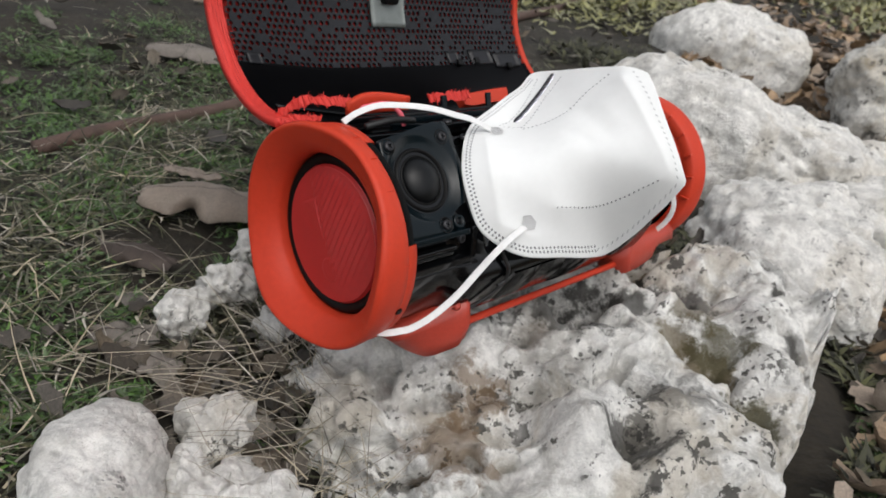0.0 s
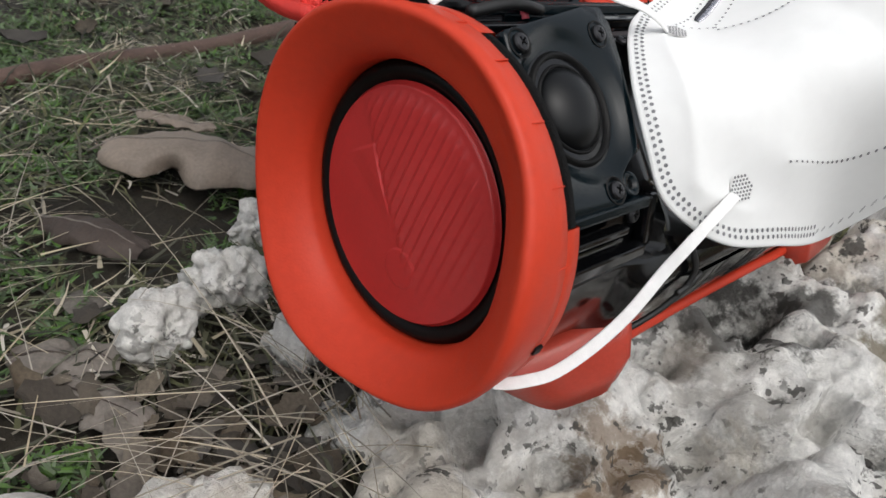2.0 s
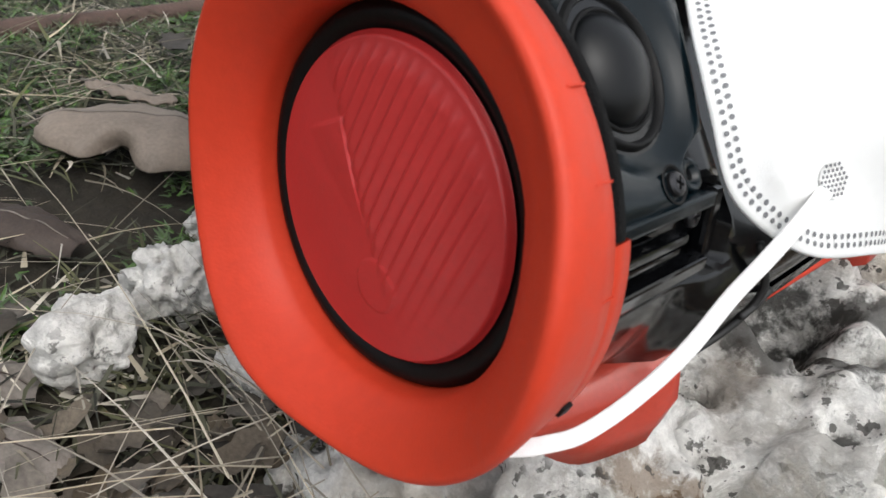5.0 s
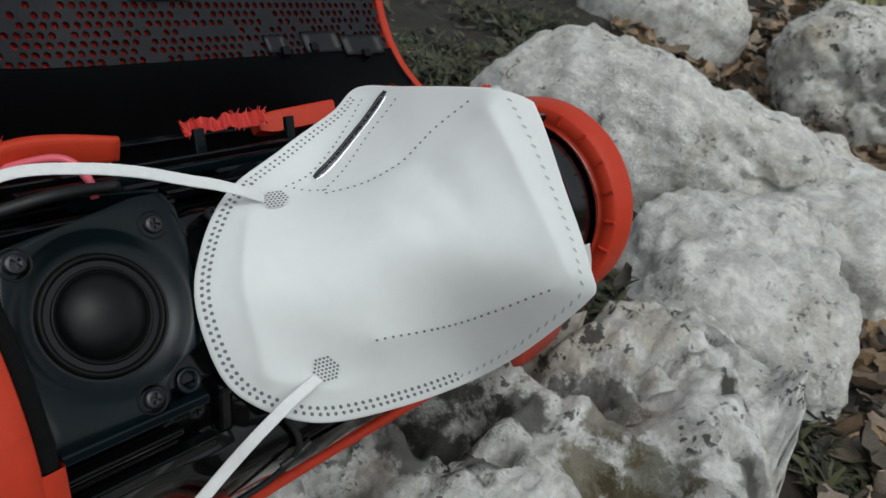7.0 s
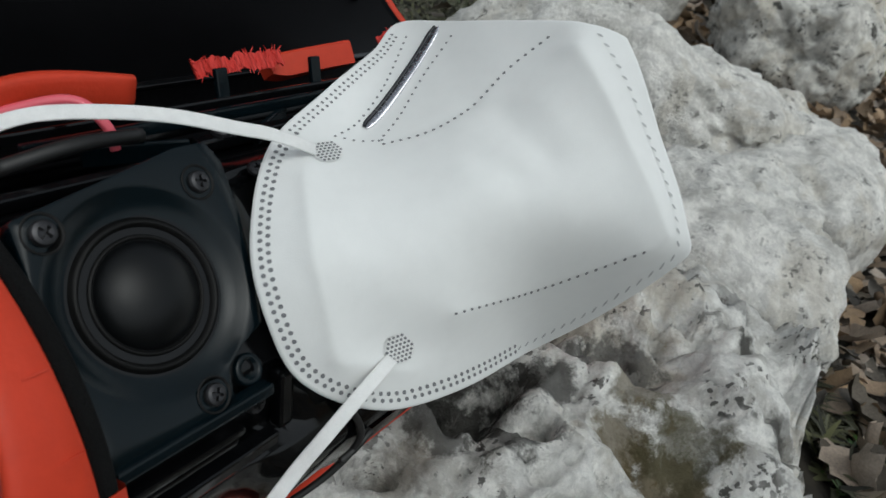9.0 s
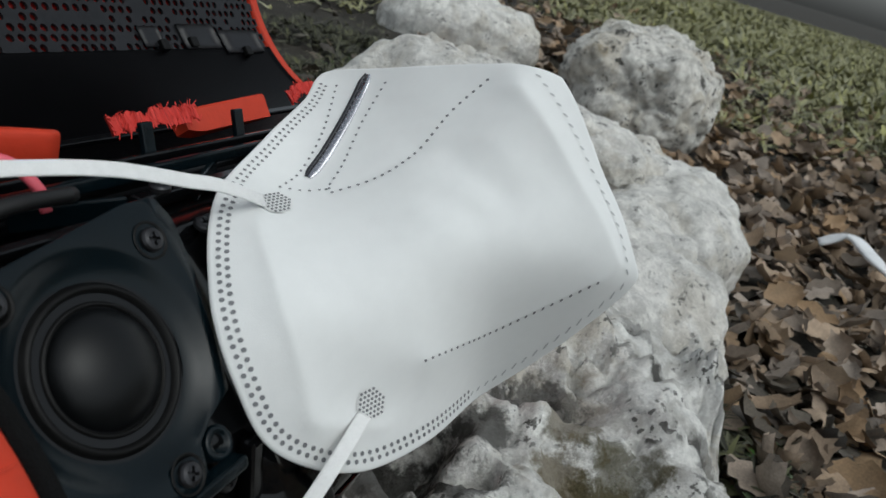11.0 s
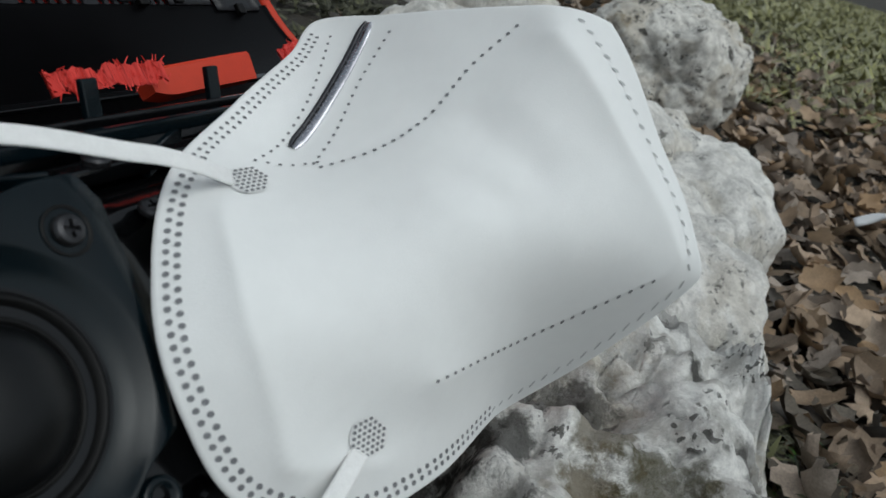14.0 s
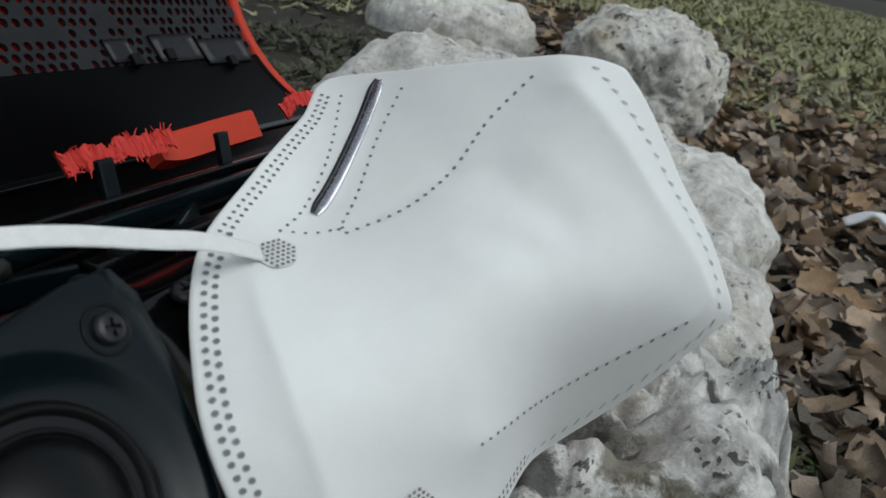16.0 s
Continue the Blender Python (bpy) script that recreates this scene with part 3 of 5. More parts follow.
def plate():
    corners = [(0.008, -0.0225), (0.040, -0.0222), (0.0455, -0.0205), (0.047, -0.013), (0.0535, -0.009), (0.062, -0.006), (0.066, 0.010), (0.0685, 0.026), (0.069, 0.040), (0.066, 0.0465), (0.056, 0.0465), (0.034, 0.0425), (0.010, 0.0385), (0.0078, 0.010)]
    def edge(a):
        d = Vector((math.cos(a), math.sin(a)))
        best = 0.1
        for i, p in enumerate(corners):
            p, q = Vector(p) - DOME.xy, Vector(corners[(i + 1) % len(corners)]) - DOME.xy
            e = q - p
            den = d.x * e.y - d.y * e.x
            if abs(den) > 1e-9:
                t = (p.x * e.y - p.y * e.x) / den
                w = (p.x * d.y - p.y * d.x) / den
                if t > 0 and -1e-6 <= w <= 1 + 1e-6:
                    best = min(best, t)
        return best
    na = 180
    rings = [(0.0198, -0.0042, 0), (0.0204, -0.0041, 0), (0.0222, -0.0036, 0), (0.0246, -0.0022, 0), (0.0266, -0.0007, 0), (0.0280, 0.0, 0), (0, 0.0, 0.5), (0, 0, 0.97), (0, -0.0006, 1.0), (0, -0.006, 1.0)]
    verts, faces = [], []
    for r, z, f in rings:
        for k in range(na):
            a = 2 * math.pi * k / na
            e = edge(a)
            rr = min(r, e - 0.0004) if not f else min(0.0280, e - 0.0003) + (e - min(0.0280, e - 0.0003)) * f
            p = DOME + Vector((rr * math.cos(a), rr * math.sin(a), z))
            verts.append(p)
    for i in range(len(rings) - 1):
        for k in range(na):
            k2 = (k + 1) % na
            faces.append((i * na + k, (i + 1) * na + k, (i + 1) * na + k2, i * na + k2))
    return solid("tweeter_plate", verts, faces, BLACK_SATIN)


def disc_turn(name, profile, material, segments=72):
    """Turn a profile of (r, z) about z."""
    verts, faces = [], []
    for k in range(segments):
        a = 2 * math.pi * k / segments
        verts += [(r * math.cos(a), r * math.sin(a), z) for r, z in profile]
    n = len(profile)
    for k in range(segments):
        k2 = (k + 1) % segments
        faces += [(k * n + i, k * n + i + 1, k2 * n + i + 1, k2 * n + i) for i in range(n - 1)]
    return solid(name, verts, faces, material)


tweeter = part("tweeter", plate(), speaker, "satin black tweeter plate", TW)
part("tweeter_surround", disc_turn("tweeter_surround", [(0.0138, -0.0046), (0.0145, -0.0034), (0.0150, -0.0031), (0.0155, -0.0038), (0.0160, -0.0050), (0.0168, -0.0050), (0.0174, -0.0040), (0.0181, -0.0026), (0.0188, -0.0024), (0.0194, -0.0032), (0.0203, -0.0044)], BLACK_RUBBER), tweeter, "", Matrix.Translation(DOME))
part("tweeter_dome", disc_turn("tweeter_dome", [(0.0142 * math.sin(t * math.pi / 32), -0.0046 + 0.0072 * math.cos(t * math.pi / 32) ** 1.2) for t in range(17)], BLACK_DOME), tweeter, "smooth black dome", Matrix.Translation(DOME))


def screw():
    ob = bpy.data.meshes.new("screw")
    bm = bmesh.new()
    prof, n = [(0.0031, -0.0005), (0.0031, 0.0006), (0.0027, 0.0012), (0.0018, 0.0015)], 24
    rings = [[bm.verts.new((r * math.cos(2 * math.pi * k / n), r * math.sin(2 * math.pi * k / n), z)) for k in range(n)] for r, z in prof]
    for a, b in zip(rings, rings[1:]):
        for k in range(n):
            bm.faces.new((a[k], a[(k + 1) % n], b[(k + 1) % n], b[k]))
    mid = []
    for k in range(n):
        arm = abs(math.cos(4 * math.pi * k / n)) > 0.8
        rr = 0.0017 if arm else 0.0007
        mid.append(bm.verts.new((rr * math.cos(2 * math.pi * k / n), rr * math.sin(2 * math.pi * k / n), 0.0014)))
    low = [bm.verts.new((v.co.x * 0.9, v.co.y * 0.9, 0.0002)) for v in mid]
    for a, b in ((rings[-1], mid), (mid, low)):
        for k in range(n):
            bm.faces.new((a[k], a[(k + 1) % n], b[(k + 1) % n], b[k]))
    bm.faces.new(low)
    bm.normal_update()
    bm.to_mesh(ob)
    bm.free()
    ob.materials.append(SCREW)
    return ob


SCREW_MESH = screw()
WELL = disc_turn("screw_well", [(0.0030, -0.0012), (0.0042, -0.0004), (0.0046, 0.0004), (0.0050, 0.0001)], BLACK_RUBBER, 32)
for x, y in ((0.0158, 0.0341), (0.0590, 0.0361), (0.0401, -0.0173)):
    w = part("screw_well", WELL, tweeter, "", Matrix.Translation((x, y, 0.0002)))
    part("screw", SCREW_MESH, tweeter, "black cross-head screw", Matrix.Translation((x, y, 0.0004)) @ pose(0, 0, 0, 0, 0, 23 + 900 * x))
part("boss", disc_turn("boss", [(0.0, -0.0022), (0.0026, -0.0022), (0.0027, 0.0), (0.0042, 0.0), (0.0046, -0.0006), (0.0046, -0.004)], BLACK_SATIN, 36), tweeter, "round moulded boss", Matrix.Translation((0.0545, -0.0165, -0.0024)))
part("foam_strip", lathe("foam_strip", [(0.0031, 0.058), (0.0031, 0.0664), (0.0045, 0.0676), (0.0072, 0.0672), (0.0086, 0.0645), (0.0086, 0.058)], FOAM, 30, arc=(13.2, 68.8)), speaker, "black foam strip")

# slots and bars below the tweeter
for a, r, u0, u1, w, m in ((70.5, 0.0600, 0.010, 0.058, 0.0036, BLACK_SATIN), (78.5, 0.0590, 0.010, 0.048, 0.0026, BLACK_GLOSS), (81.5, 0.0585, 0.010, 0.046, 0.0022, BLACK_GLOSS), (87.5, 0.0605, 0.010, 0.060, 0.0045, BLACK_GLOSS)):
    part("vent_bar", block("vent_bar", (u1 - u0, 0.005, w), m, 0.0008), speaker, m=Matrix.Translation(polar((u0 + u1) / 2, r, a)) @ pose(0, 0, 0, a))
part("vent_post", block("vent_post", (0.006, 0.005, 0.020), BLACK_GLOSS, 0.0015), speaker, m=Matrix.Translation(polar(0.0655, 0.0570, 79)) @ pose(0, 0, 0, 79))
part("screw", SCREW_MESH, speaker, "black cross-head screw", Matrix.Translation(polar(0.0545, 0.0580, 75)) @ pose(0, 0, 0, 75) @ pose(0, 0, 0, -90))
for line in ([(0.085, 0.0665, 86), (0.090, 0.0728, 98), (0.082, 0.0736, 110), (0.066, 0.0730, 122)], [(0.096, 0.0732, 99), (0.089, 0.0738, 102), (0.083, 0.0736, 104)]):
    part("cable", tube("cable", spline([polar(*p) for p in line], 8), 0.0013, TAPE, 8), speaker, "thin black cable")
for u, a, w in ((0.12, 96, 0.05), (0.19, 100, 0.06), (0.25, 92, 0.04)):
    part("drum_panel", lathe("drum_panel", [(u - w / 2, 0.0705), (u - w / 2 + 0.002, 0.0727), (u + w / 2 - 0.002, 0.0727), (u + w / 2, 0.0705)], BLACK_GLOSS, 12, arc=(a + 4, a + 26)), speaker)

# opened top: rails, tabs, screws, wires
for a, r, u0, u1, h, m in ((-2, 0.0630, 0.075, 0.33, 0.0045, BLACK_GLOSS), (-13, 0.0660, 0.03, 0.335, 0.003, BLACK_SATIN), (-21, 0.0672, 0.02, 0.335, 0.0026, BLACK_GLOSS), (-30, 0.0600, 0.02, 0.335, 0.003, BLACK_GLOSS), (4, 0.0635, 0.012, 0.075, 0.0035, BLACK_GLOSS)):
    part("rail", block("rail", (u1 - u0, 0.004, h), m, 0.0008), speaker, m=Matrix.Translation(polar((u0 + u1) / 2, r, a)) @ pose(0, 0, 0, a))
for u in (0.106, 0.152, 0.212, 0.268):
    part("snap_tab", block("snap_tab", (0.005, 0.013, 0.0022), BLACK_SATIN, 0.0006), speaker, "black snap tab", Matrix.Translation(polar(u, 0.0722, -22.5)) @ pose(0, 0, 0, -21))
for u, a, l, t in ((0.112, -8, 0.03, 28), (0.060, -8, 0.03, -18), (0.180, -7, 0.04, 20)):
    part("rib", block("rib", (l, 0.006, 0.002), BLACK_SATIN, 0.0006), speaker, m=Matrix.Translation(polar(u, 0.0615, a)) @ pose(0, 0, 0, a) @ pose(0, 0, 0, 0, t, 0))
for u, a in ((0.0675, 4), (0.0850, 13), (0.0850, -2.5)):
    part("screw", SCREW_MESH, speaker, "black cross-head screw", Matrix.Translation(polar(u, 0.0625 if a > 10 else 0.0655, a)) @ pose(0, 0, 0, a) @ pose(0, 0, 0, -90))
part("wire", tube("wire", spline([polar(0.030, 0.074, -24), polar(0.047, 0.0765, -16), polar(0.053, 0.070, -11), polar(0.054, 0.063, -9)], 8), 0.0016, PINK, 8), speaker, "pink wire")
part("wire", tube("wire", spline([polar(0.020, 0.066, -6), polar(0.04, 0.069, -5), polar(0.062, 0.066, -9)], 8), 0.0022, TAPE, 8), speaker, "black wire")


def torn(name, line, width, seed, upwards, material=CLOTH):
    """A strip of torn cloth along a line, with a frayed edge of loose fibres."""
    rnd = random.Random(seed)
    pts = spline(line, 16)
    verts, faces = [], []
    for i, p in enumerate(pts):
        t = (pts[min(i + 1, len(pts) - 1)] - pts[max(i - 1, 0)]).normalized()
        w = t.cross(upwards).normalized()
        a, b = (width * (0.5 + 0.45 * noise.noise(Vector((i * 0.21, seed, k))) + 0.12 * rnd.random()) for k in (0.2, 5.2))
        o = upwards * (0.0015 * noise.noise(Vector((i * 0.3, seed, 9))))
        for q in (p - w * a + o, p + w * b - o):
            verts += [q, q - upwards * 0.0010]
    for i in range(len(pts) - 1):
        a, b = 4 * i, 4 * i + 4
        faces += [(a, a + 2, b + 2, b), (a + 1, b + 1, b + 3, a + 3), (a, b, b + 1, a + 1), (a + 2, a + 3, b + 3, b + 2)]
    for i in range(len(pts) * 3):
        k = rnd.randrange(len(pts))
        base = verts[4 * k + rnd.choice((0, 2))].lerp(verts[4 * k + rnd.choice((0, 2))], rnd.random())
        t = (pts[min(k + 1, len(pts) - 1)] - pts[max(k - 1, 0)]).normalized()
        way = (t * rnd.uniform(-1, 1) + t.cross(upwards) * rnd.uniform(-1, 1) + upwards * rnd.uniform(-0.2, 0.4)).normalized()
        side = way.orthogonal().normalized() * rnd.uniform(0.0002, 0.0004)
        end = base + way * rnd.uniform(0.001, 0.0030)
        n = len(verts)
        verts += [base - side, base + side, end + side * 0.4, end - side * 0.4]
        faces.append((n, n + 1, n + 2, n + 3))
    return solid(name, verts, faces, material, False)


out = Vector((0, 0.6, 0.8))
part("torn_cloth", torn("torn_cloth", [polar(0.008, 0.092, -60), polar(0.022, 0.094, -52), polar(0.034, 0.085, -42), polar(0.050, 0.078, -32), polar(0.066, 0.076, -25)], 0.0055, 4, out), speaker, "torn red cloth strip")
part("torn_cloth", torn("torn_cloth", [polar(0.006, 0.090, -62), polar(0.014, 0.082, -52), polar(0.020, 0.074, -42)], 0.004, 9, out), speaker, "torn red cloth strip")
part("torn_cloth", torn("torn_cloth", [polar(0.110, 0.080, -36), polar(0.125, 0.081, -38), polar(0.140, 0.081, -38), polar(0.156, 0.081, -38)], 0.0055, 6, out), speaker, "torn red cloth strip")
part("torn_cloth", torn("torn_cloth", [polar(0.225, 0.082, -40), polar(0.245, 0.088, -44), polar(0.265, 0.084, -40), polar(0.295, 0.078, -34), polar(0.325, 0.076, -30)], 0.0055, 12, out), speaker, "torn red cloth strip")
def bar_mesh():
    """A flat-sided bar moulded to the curve of the drum, thinner at its torn end."""
    verts, faces, n = [], [], 16
    for i in range(n + 1):
        f = i / n
        u, a = 0.156 + 0.041 * f, -46 + 7.5 * f
        h = 0.0052 * smooth01(-0.25, 0.2, f)
        for dr, da in ((-h, -2.6), (h * 0.8, -2.6), (h, -2.0), (h, 2.0), (h * 0.8, 2.6), (-h, 2.6)):
            verts.append(polar(u, 0.0795 + dr, a + da))
    for i in range(n):
        faces += [(6 * i + k, 6 * i + (k + 1) % 6, 6 * i + 6 + (k + 1) % 6, 6 * i + 6 + k) for k in range(6)]
    faces += [tuple(range(5, -1, -1)), tuple(6 * n + k for k in range(6))]
    return solid("red_bar", verts, faces, RED, False)


part("red_bar", bar_mesh(), speaker, "red rubber bar")
part("red_bar", tube("red_bar", spline([polar(0.022, 0.074, -22), polar(0.036, 0.077, -24), polar(0.052, 0.077, -24), polar(0.072, 0.0755, -22)], 6), 0.0068, RED, 16, taper=lambda t: 0.7 + 0.3 * math.sin(math.pi * t), flat=0.38), speaker, "red rubber bar")

verts, faces = [], []
for i in range(41):
    u = 0.008 + 0.327 * i / 40
    for p in (polar(u, 0.056, -34), polar(u, 0.061, -44), Vector((u, 0.0405, -0.066)), Vector((u, 0.0385, -0.0850)), Vector((u, 0.0355, -0.085)), Vector((u, 0.034, -0.060)), polar(u, 0.050, -40)):
        verts.append(p)
for i in range(40):
    faces += [(7 * i + k, 7 * i + (k + 1) % 7, 7 * i + 7 + (k + 1) % 7, 7 * i + 7 + k) for k in range(7)]
part("hinge_panel", solid("hinge_panel", verts, faces, SHELL_BLACK), speaker, "black plastic hinge panel")

# feet and red piping underneath
def far_foot(u0, u1):
    verts, faces, n = [], [], 14
    for i in range(n + 1):
        f = i / n
        u = u0 + (u1 - u0) * f
        deep = 0.066 + 0.023 * smooth01(0.0, 0.45, 1 - f) * (0.86 + 0.14 * math.cos(3 * f))
        top = 116 - 3 * f
        prof = [(0.061, top), (0.0715, top), (0.078, top + 5), (deep, top + 11), (deep - 0.002, top + 22), (0.066, top + 38), (0.060, top + 30)]
        verts += [polar(u, r, a) for r, a in prof]
    m = 7
    for i in range(n):
        for k in range(m):
            faces.append((i * m + k, (i + 1) * m + k, (i + 1) * m + (k + 1) % m, i * m + (k + 1) % m))
    faces += [tuple(range(m)), tuple(n * m + k for k in range(m - 1, -1, -1))]
    return solid("foot", verts, faces, RED_FOOT)


def near_foot():
    """A soft fin under the near end: deepest at its inner end, tapering away under the ring."""
    verts, faces, n = [], [], 18
    for i in range(n + 1):
        f = i / n
        u = 0.025 + 0.041 * f
        deep = 0.070 + 0.0215 * smooth01(-0.1, 0.55, f) * (1 - 0.17 * smooth01(0.86, 1.0, f))
        top = 138 - 23 * f
        prof = [(0.062, top), (0.0722, top - 1), (0.0752, top + 1), (0.5 * (0.077 + deep), top + 6), (deep, top + 13), (deep - 0.003, top + 20), (0.068, 158), (0.060, 150)]
        verts += [polar(u, r, a) for r, a in prof]
    m = 8
    for i in range(n):
        faces += [(i * m + k, (i + 1) * m + k, (i + 1) * m + (k + 1) % m, i * m + (k + 1) % m) for k in range(m)]
    faces += [tuple(range(m)), tuple(n * m + k for k in range(m - 1, -1, -1))]
    return solid("foot", verts, faces, RED_FOOT)


part("foot", near_foot(), speaker, "soft red rubber foot")
part("foot", far_foot(0.262, 0.332), speaker, "soft red rubber foot")
part("piping", tube("piping", spline([polar(0.058, 0.0790, 132), polar(0.10, 0.0785, 139), polar(0.18, 0.0785, 139), polar(0.28, 0.0780, 132)], 10), 0.0028, RED, 10), speaker, "red rubber piping")
part("pin", disc_turn("pin", [(0, 0.0022), (0.0016, 0.002), (0.0026, 0.001), (0.0028, 0), (0.0034, -0.0006)], RED_FOOT, 24), speaker, "red pin", Matrix.Translation(polar(0.053, 0.0725, 113)) @ pose(0, 0, 0, 113) @ pose(0, 0, 0, -90))

# opened shell: hinged behind, perforated inside, red cloth outside
CY, CZ, SR = 0.130, -0.085, 0.0815


def shell_point(u, s, r=SR):
    """s: degrees round the shell from its hinge, upwards and over; it widens away from the near end."""
    r += 0.0155 * smooth01(-0.02, 0.11, u)
    return Vector((u, CY - r * math.cos(radians(s - 7)), CZ - r * math.sin(radians(s - 7))))


def perforated(u0, u1, s0, s1, pitch_u, pitch_s):
    """Plate with a round hole in every cell; alternate rows are shifted by half a cell."""
    verts, faces = [], []
    rows, cols = int((s1 - s0) / pitch_s), int((u1 - u0) / pitch_u)
    rnd = random.Random(5)
    for j in range(rows):
        for i in range(cols):
            cu, cs = u0 + pitch_u * (i + 0.5 + 0.5 * (j % 2)), s0 + pitch_s * (j + 0.5)
            if cu > u1:
                continue
            solid_cell = rnd.random() < (0.08 if noise.noise(Vector((cu * 60, cs * 0.2, 3))) < 0.18 else 0.55)
            base = len(verts)
            square = [(-.5, -.5), (0, -.5), (.5, -.5), (.5, 0), (.5, .5), (0, .5), (-.5, .5), (-.5, 0)]
            verts += [shell_point(cu + pitch_u * a, cs + pitch_s * b) for a, b in square]
            if solid_cell:
                faces.append(tuple(range(base, base + 8)))
                continue
            h = 0.35
            circle = [(h * math.cos(radians(225 + 45 * k)), h * 1.15 * math.sin(radians(225 + 45 * k))) for k in range(8)]
            verts += [shell_point(cu + pitch_u * a, cs + pitch_s * b) for a, b in circle]
            verts += [shell_point(cu + pitch_u * a * 0.95, cs + pitch_s * b * 0.95, SR + 0.0016) for a, b in circle]
            for k in range(8):
                k2 = (k + 1) % 8
                faces.append((base + k, base + k2, base + 8 + k2, base + 8 + k))
                faces.append((base + 8 + k, base + 8 + k2, base + 16 + k2, base + 16 + k))
    return solid("grille", verts, faces, SHELL, False)


def curved_sheet(name, u0, u1, s0, s1, r, thick, material, nu=40, ns=30):
    verts, faces = [], []
    for rr in (r, r + thick):
        for j in range(ns + 1):
            for i in range(nu + 1):
                verts.append(shell_point(u0 + (u1 - u0) * i / nu, s0 + (s1 - s0) * j / ns, rr))
    n = (nu + 1) * (ns + 1)
    for j in range(ns):
        for i in range(nu):
            a = j * (nu + 1) + i
            faces += [(a, a + 1, a + nu + 2, a + nu + 1), (n + a, n + a + nu + 1, n + a + nu + 2, n + a + 1)]
    for i in range(nu):
        for a in (i, ns * (nu + 1) + i):
            faces.append((a, n + a, n + a + 1, a + 1))
    for j in range(ns):
        for a in (j * (nu + 1), j * (nu + 1) + nu):
            faces.append((a, a + nu + 1, n + a + nu + 1, n + a))
    return solid(name, verts, faces, material)


U0, U1 = 0.006, 0.343
shell = part("back_shell", curved_sheet("back_shell", U0, U1, 0, 46.5, SR, 0.002, SHELL_BLACK), speaker, "opened black shell lined with a perforated grille")
part("grille", perforated(U0 + 0.006, U1 - 0.004, 46, 150, 0.0056, 3.0), shell, "grey perforated plastic grille")
part("cloth_cover", curved_sheet("cloth_cover", U0, U1, 0, 152, SR + 0.0032, 0.0004, THIN), shell, "red woven outer cloth")
part("cloth_edge", curved_sheet("cloth_edge", U0 - 0.007, U0 + 0.0045, -6, 152, SR - 0.0006, 0.006, CLOTH, 6, 50), shell, "thick red woven edge")
part("cloth_edge", curved_sheet("cloth_edge", U1 - 0.002, U1 + 0.0035, -4, 152, SR - 0.0006, 0.006, RED, 6, 50), shell, "narrow red rubber edge")
part("hinge_lip", curved_sheet("hinge_lip", U0 + 0.01, U1 - 0.01, 12, 14, SR - 0.003, 0.003, BLACK_GLOSS), shell, "black moulded lip")
for u, s, a, b in ((0.232, 47, 0.014, 7), (0.262, 46, 0.030, 9), (0.295, 44, 0.036, 9), (0.02, 45, 0.012, 6)):
    part("pad", curved_sheet("pad", u, u + a, s, s + b, SR - 0.0015, 0.0015, SHELL, 4, 4), shell)
for u, s in ((0.244, 47), (0.268, 48), (0.312, 44)):
    part("black_lug", block("black_lug", (0.006, 0.004, 0.006), BLACK_RUBBER, 0.001), shell, "black lug", Matrix.Translation(shell_point(u, s, SR - 0.002)) @ pose(0, 0, 0, s))
latch = part("latch", curved_sheet("latch", 0.152, 0.189, 67, 88, SR - 0.003, 0.003, METAL, 8, 8), shell, "grey metal latch plate")
part("latch_knob", block("latch_knob", (0.016, 0.008, 0.012), BLACK_RUBBER, 0.002), latch, "black latch knob", Matrix.Translation(shell_point(0.171, 82, SR - 0.006)) @ pose(0, 0, 0, -82))

# ---- the face mask ----
MO, MP, MQ, MN = Vector((0.04694, 0.46911, 0.17806)), Vector((0.84104, 0.32352, 0.43358)), Vector((-0.53661, 0.60057, 0.59277)), Vector((-0.06862, -0.7312, 0.6787))
MASK = Matrix((MP, MQ, MN)).transposed().to_4x4()
MASK.translation = MO
mask = thing("face_mask", MASK, "white folded fleece face mask hung over the speaker", "face mask")
RIM = [(0.0437, 0.0823, -0.0295), (0.0660, 0.0648, -0.0095), (0.0893, 0.0460, 0.0105), (0.1028, 0.0341, 0.0125), (0.1034, 0.0, 0.006), (0.1034, -0.028, -0.003), (0.1025, -0.0375, -0.008), (0.091, -0.0425, -0.023), (0.074, -0.0475, -0.044), (0.0500, -0.0512, -0.0665), (0.018, -0.0530, -0.028),
    (-0.010, -0.0490, -0.005), (-0.0285, -0.0330, 0.0120), (-0.0310, -0.0130, 0.0245), (-0.0272, 0.0120, 0.0240), (-0.0140, 0.0415, 0.0065), (0.010, 0.0605, -0.0125), (0.029, 0.0725, -0.0240)]
INNER = [(0.044, 0.000, 0.0128), (0.001, 0.033, 0.0035), (0.001, -0.033, 0.0005), (0.021, -0.029, 0.0), (0.0860, -0.0318, -0.0045), (0.020, 0.034, -0.004), (0.0156, 0.0415, -0.0105), (0.082, 0.0448, 0.0075), (0.084, 0.030, 0.012), (0.091, 0.0, 0.009), (0.0, 0.0, 0.0190), (-0.014, 0.0, 0.026), (0.064, -0.016, 0.0062), (0.076, 0.002, 0.0108)]
MID = Vector((0.040, 0.004, 0.016))


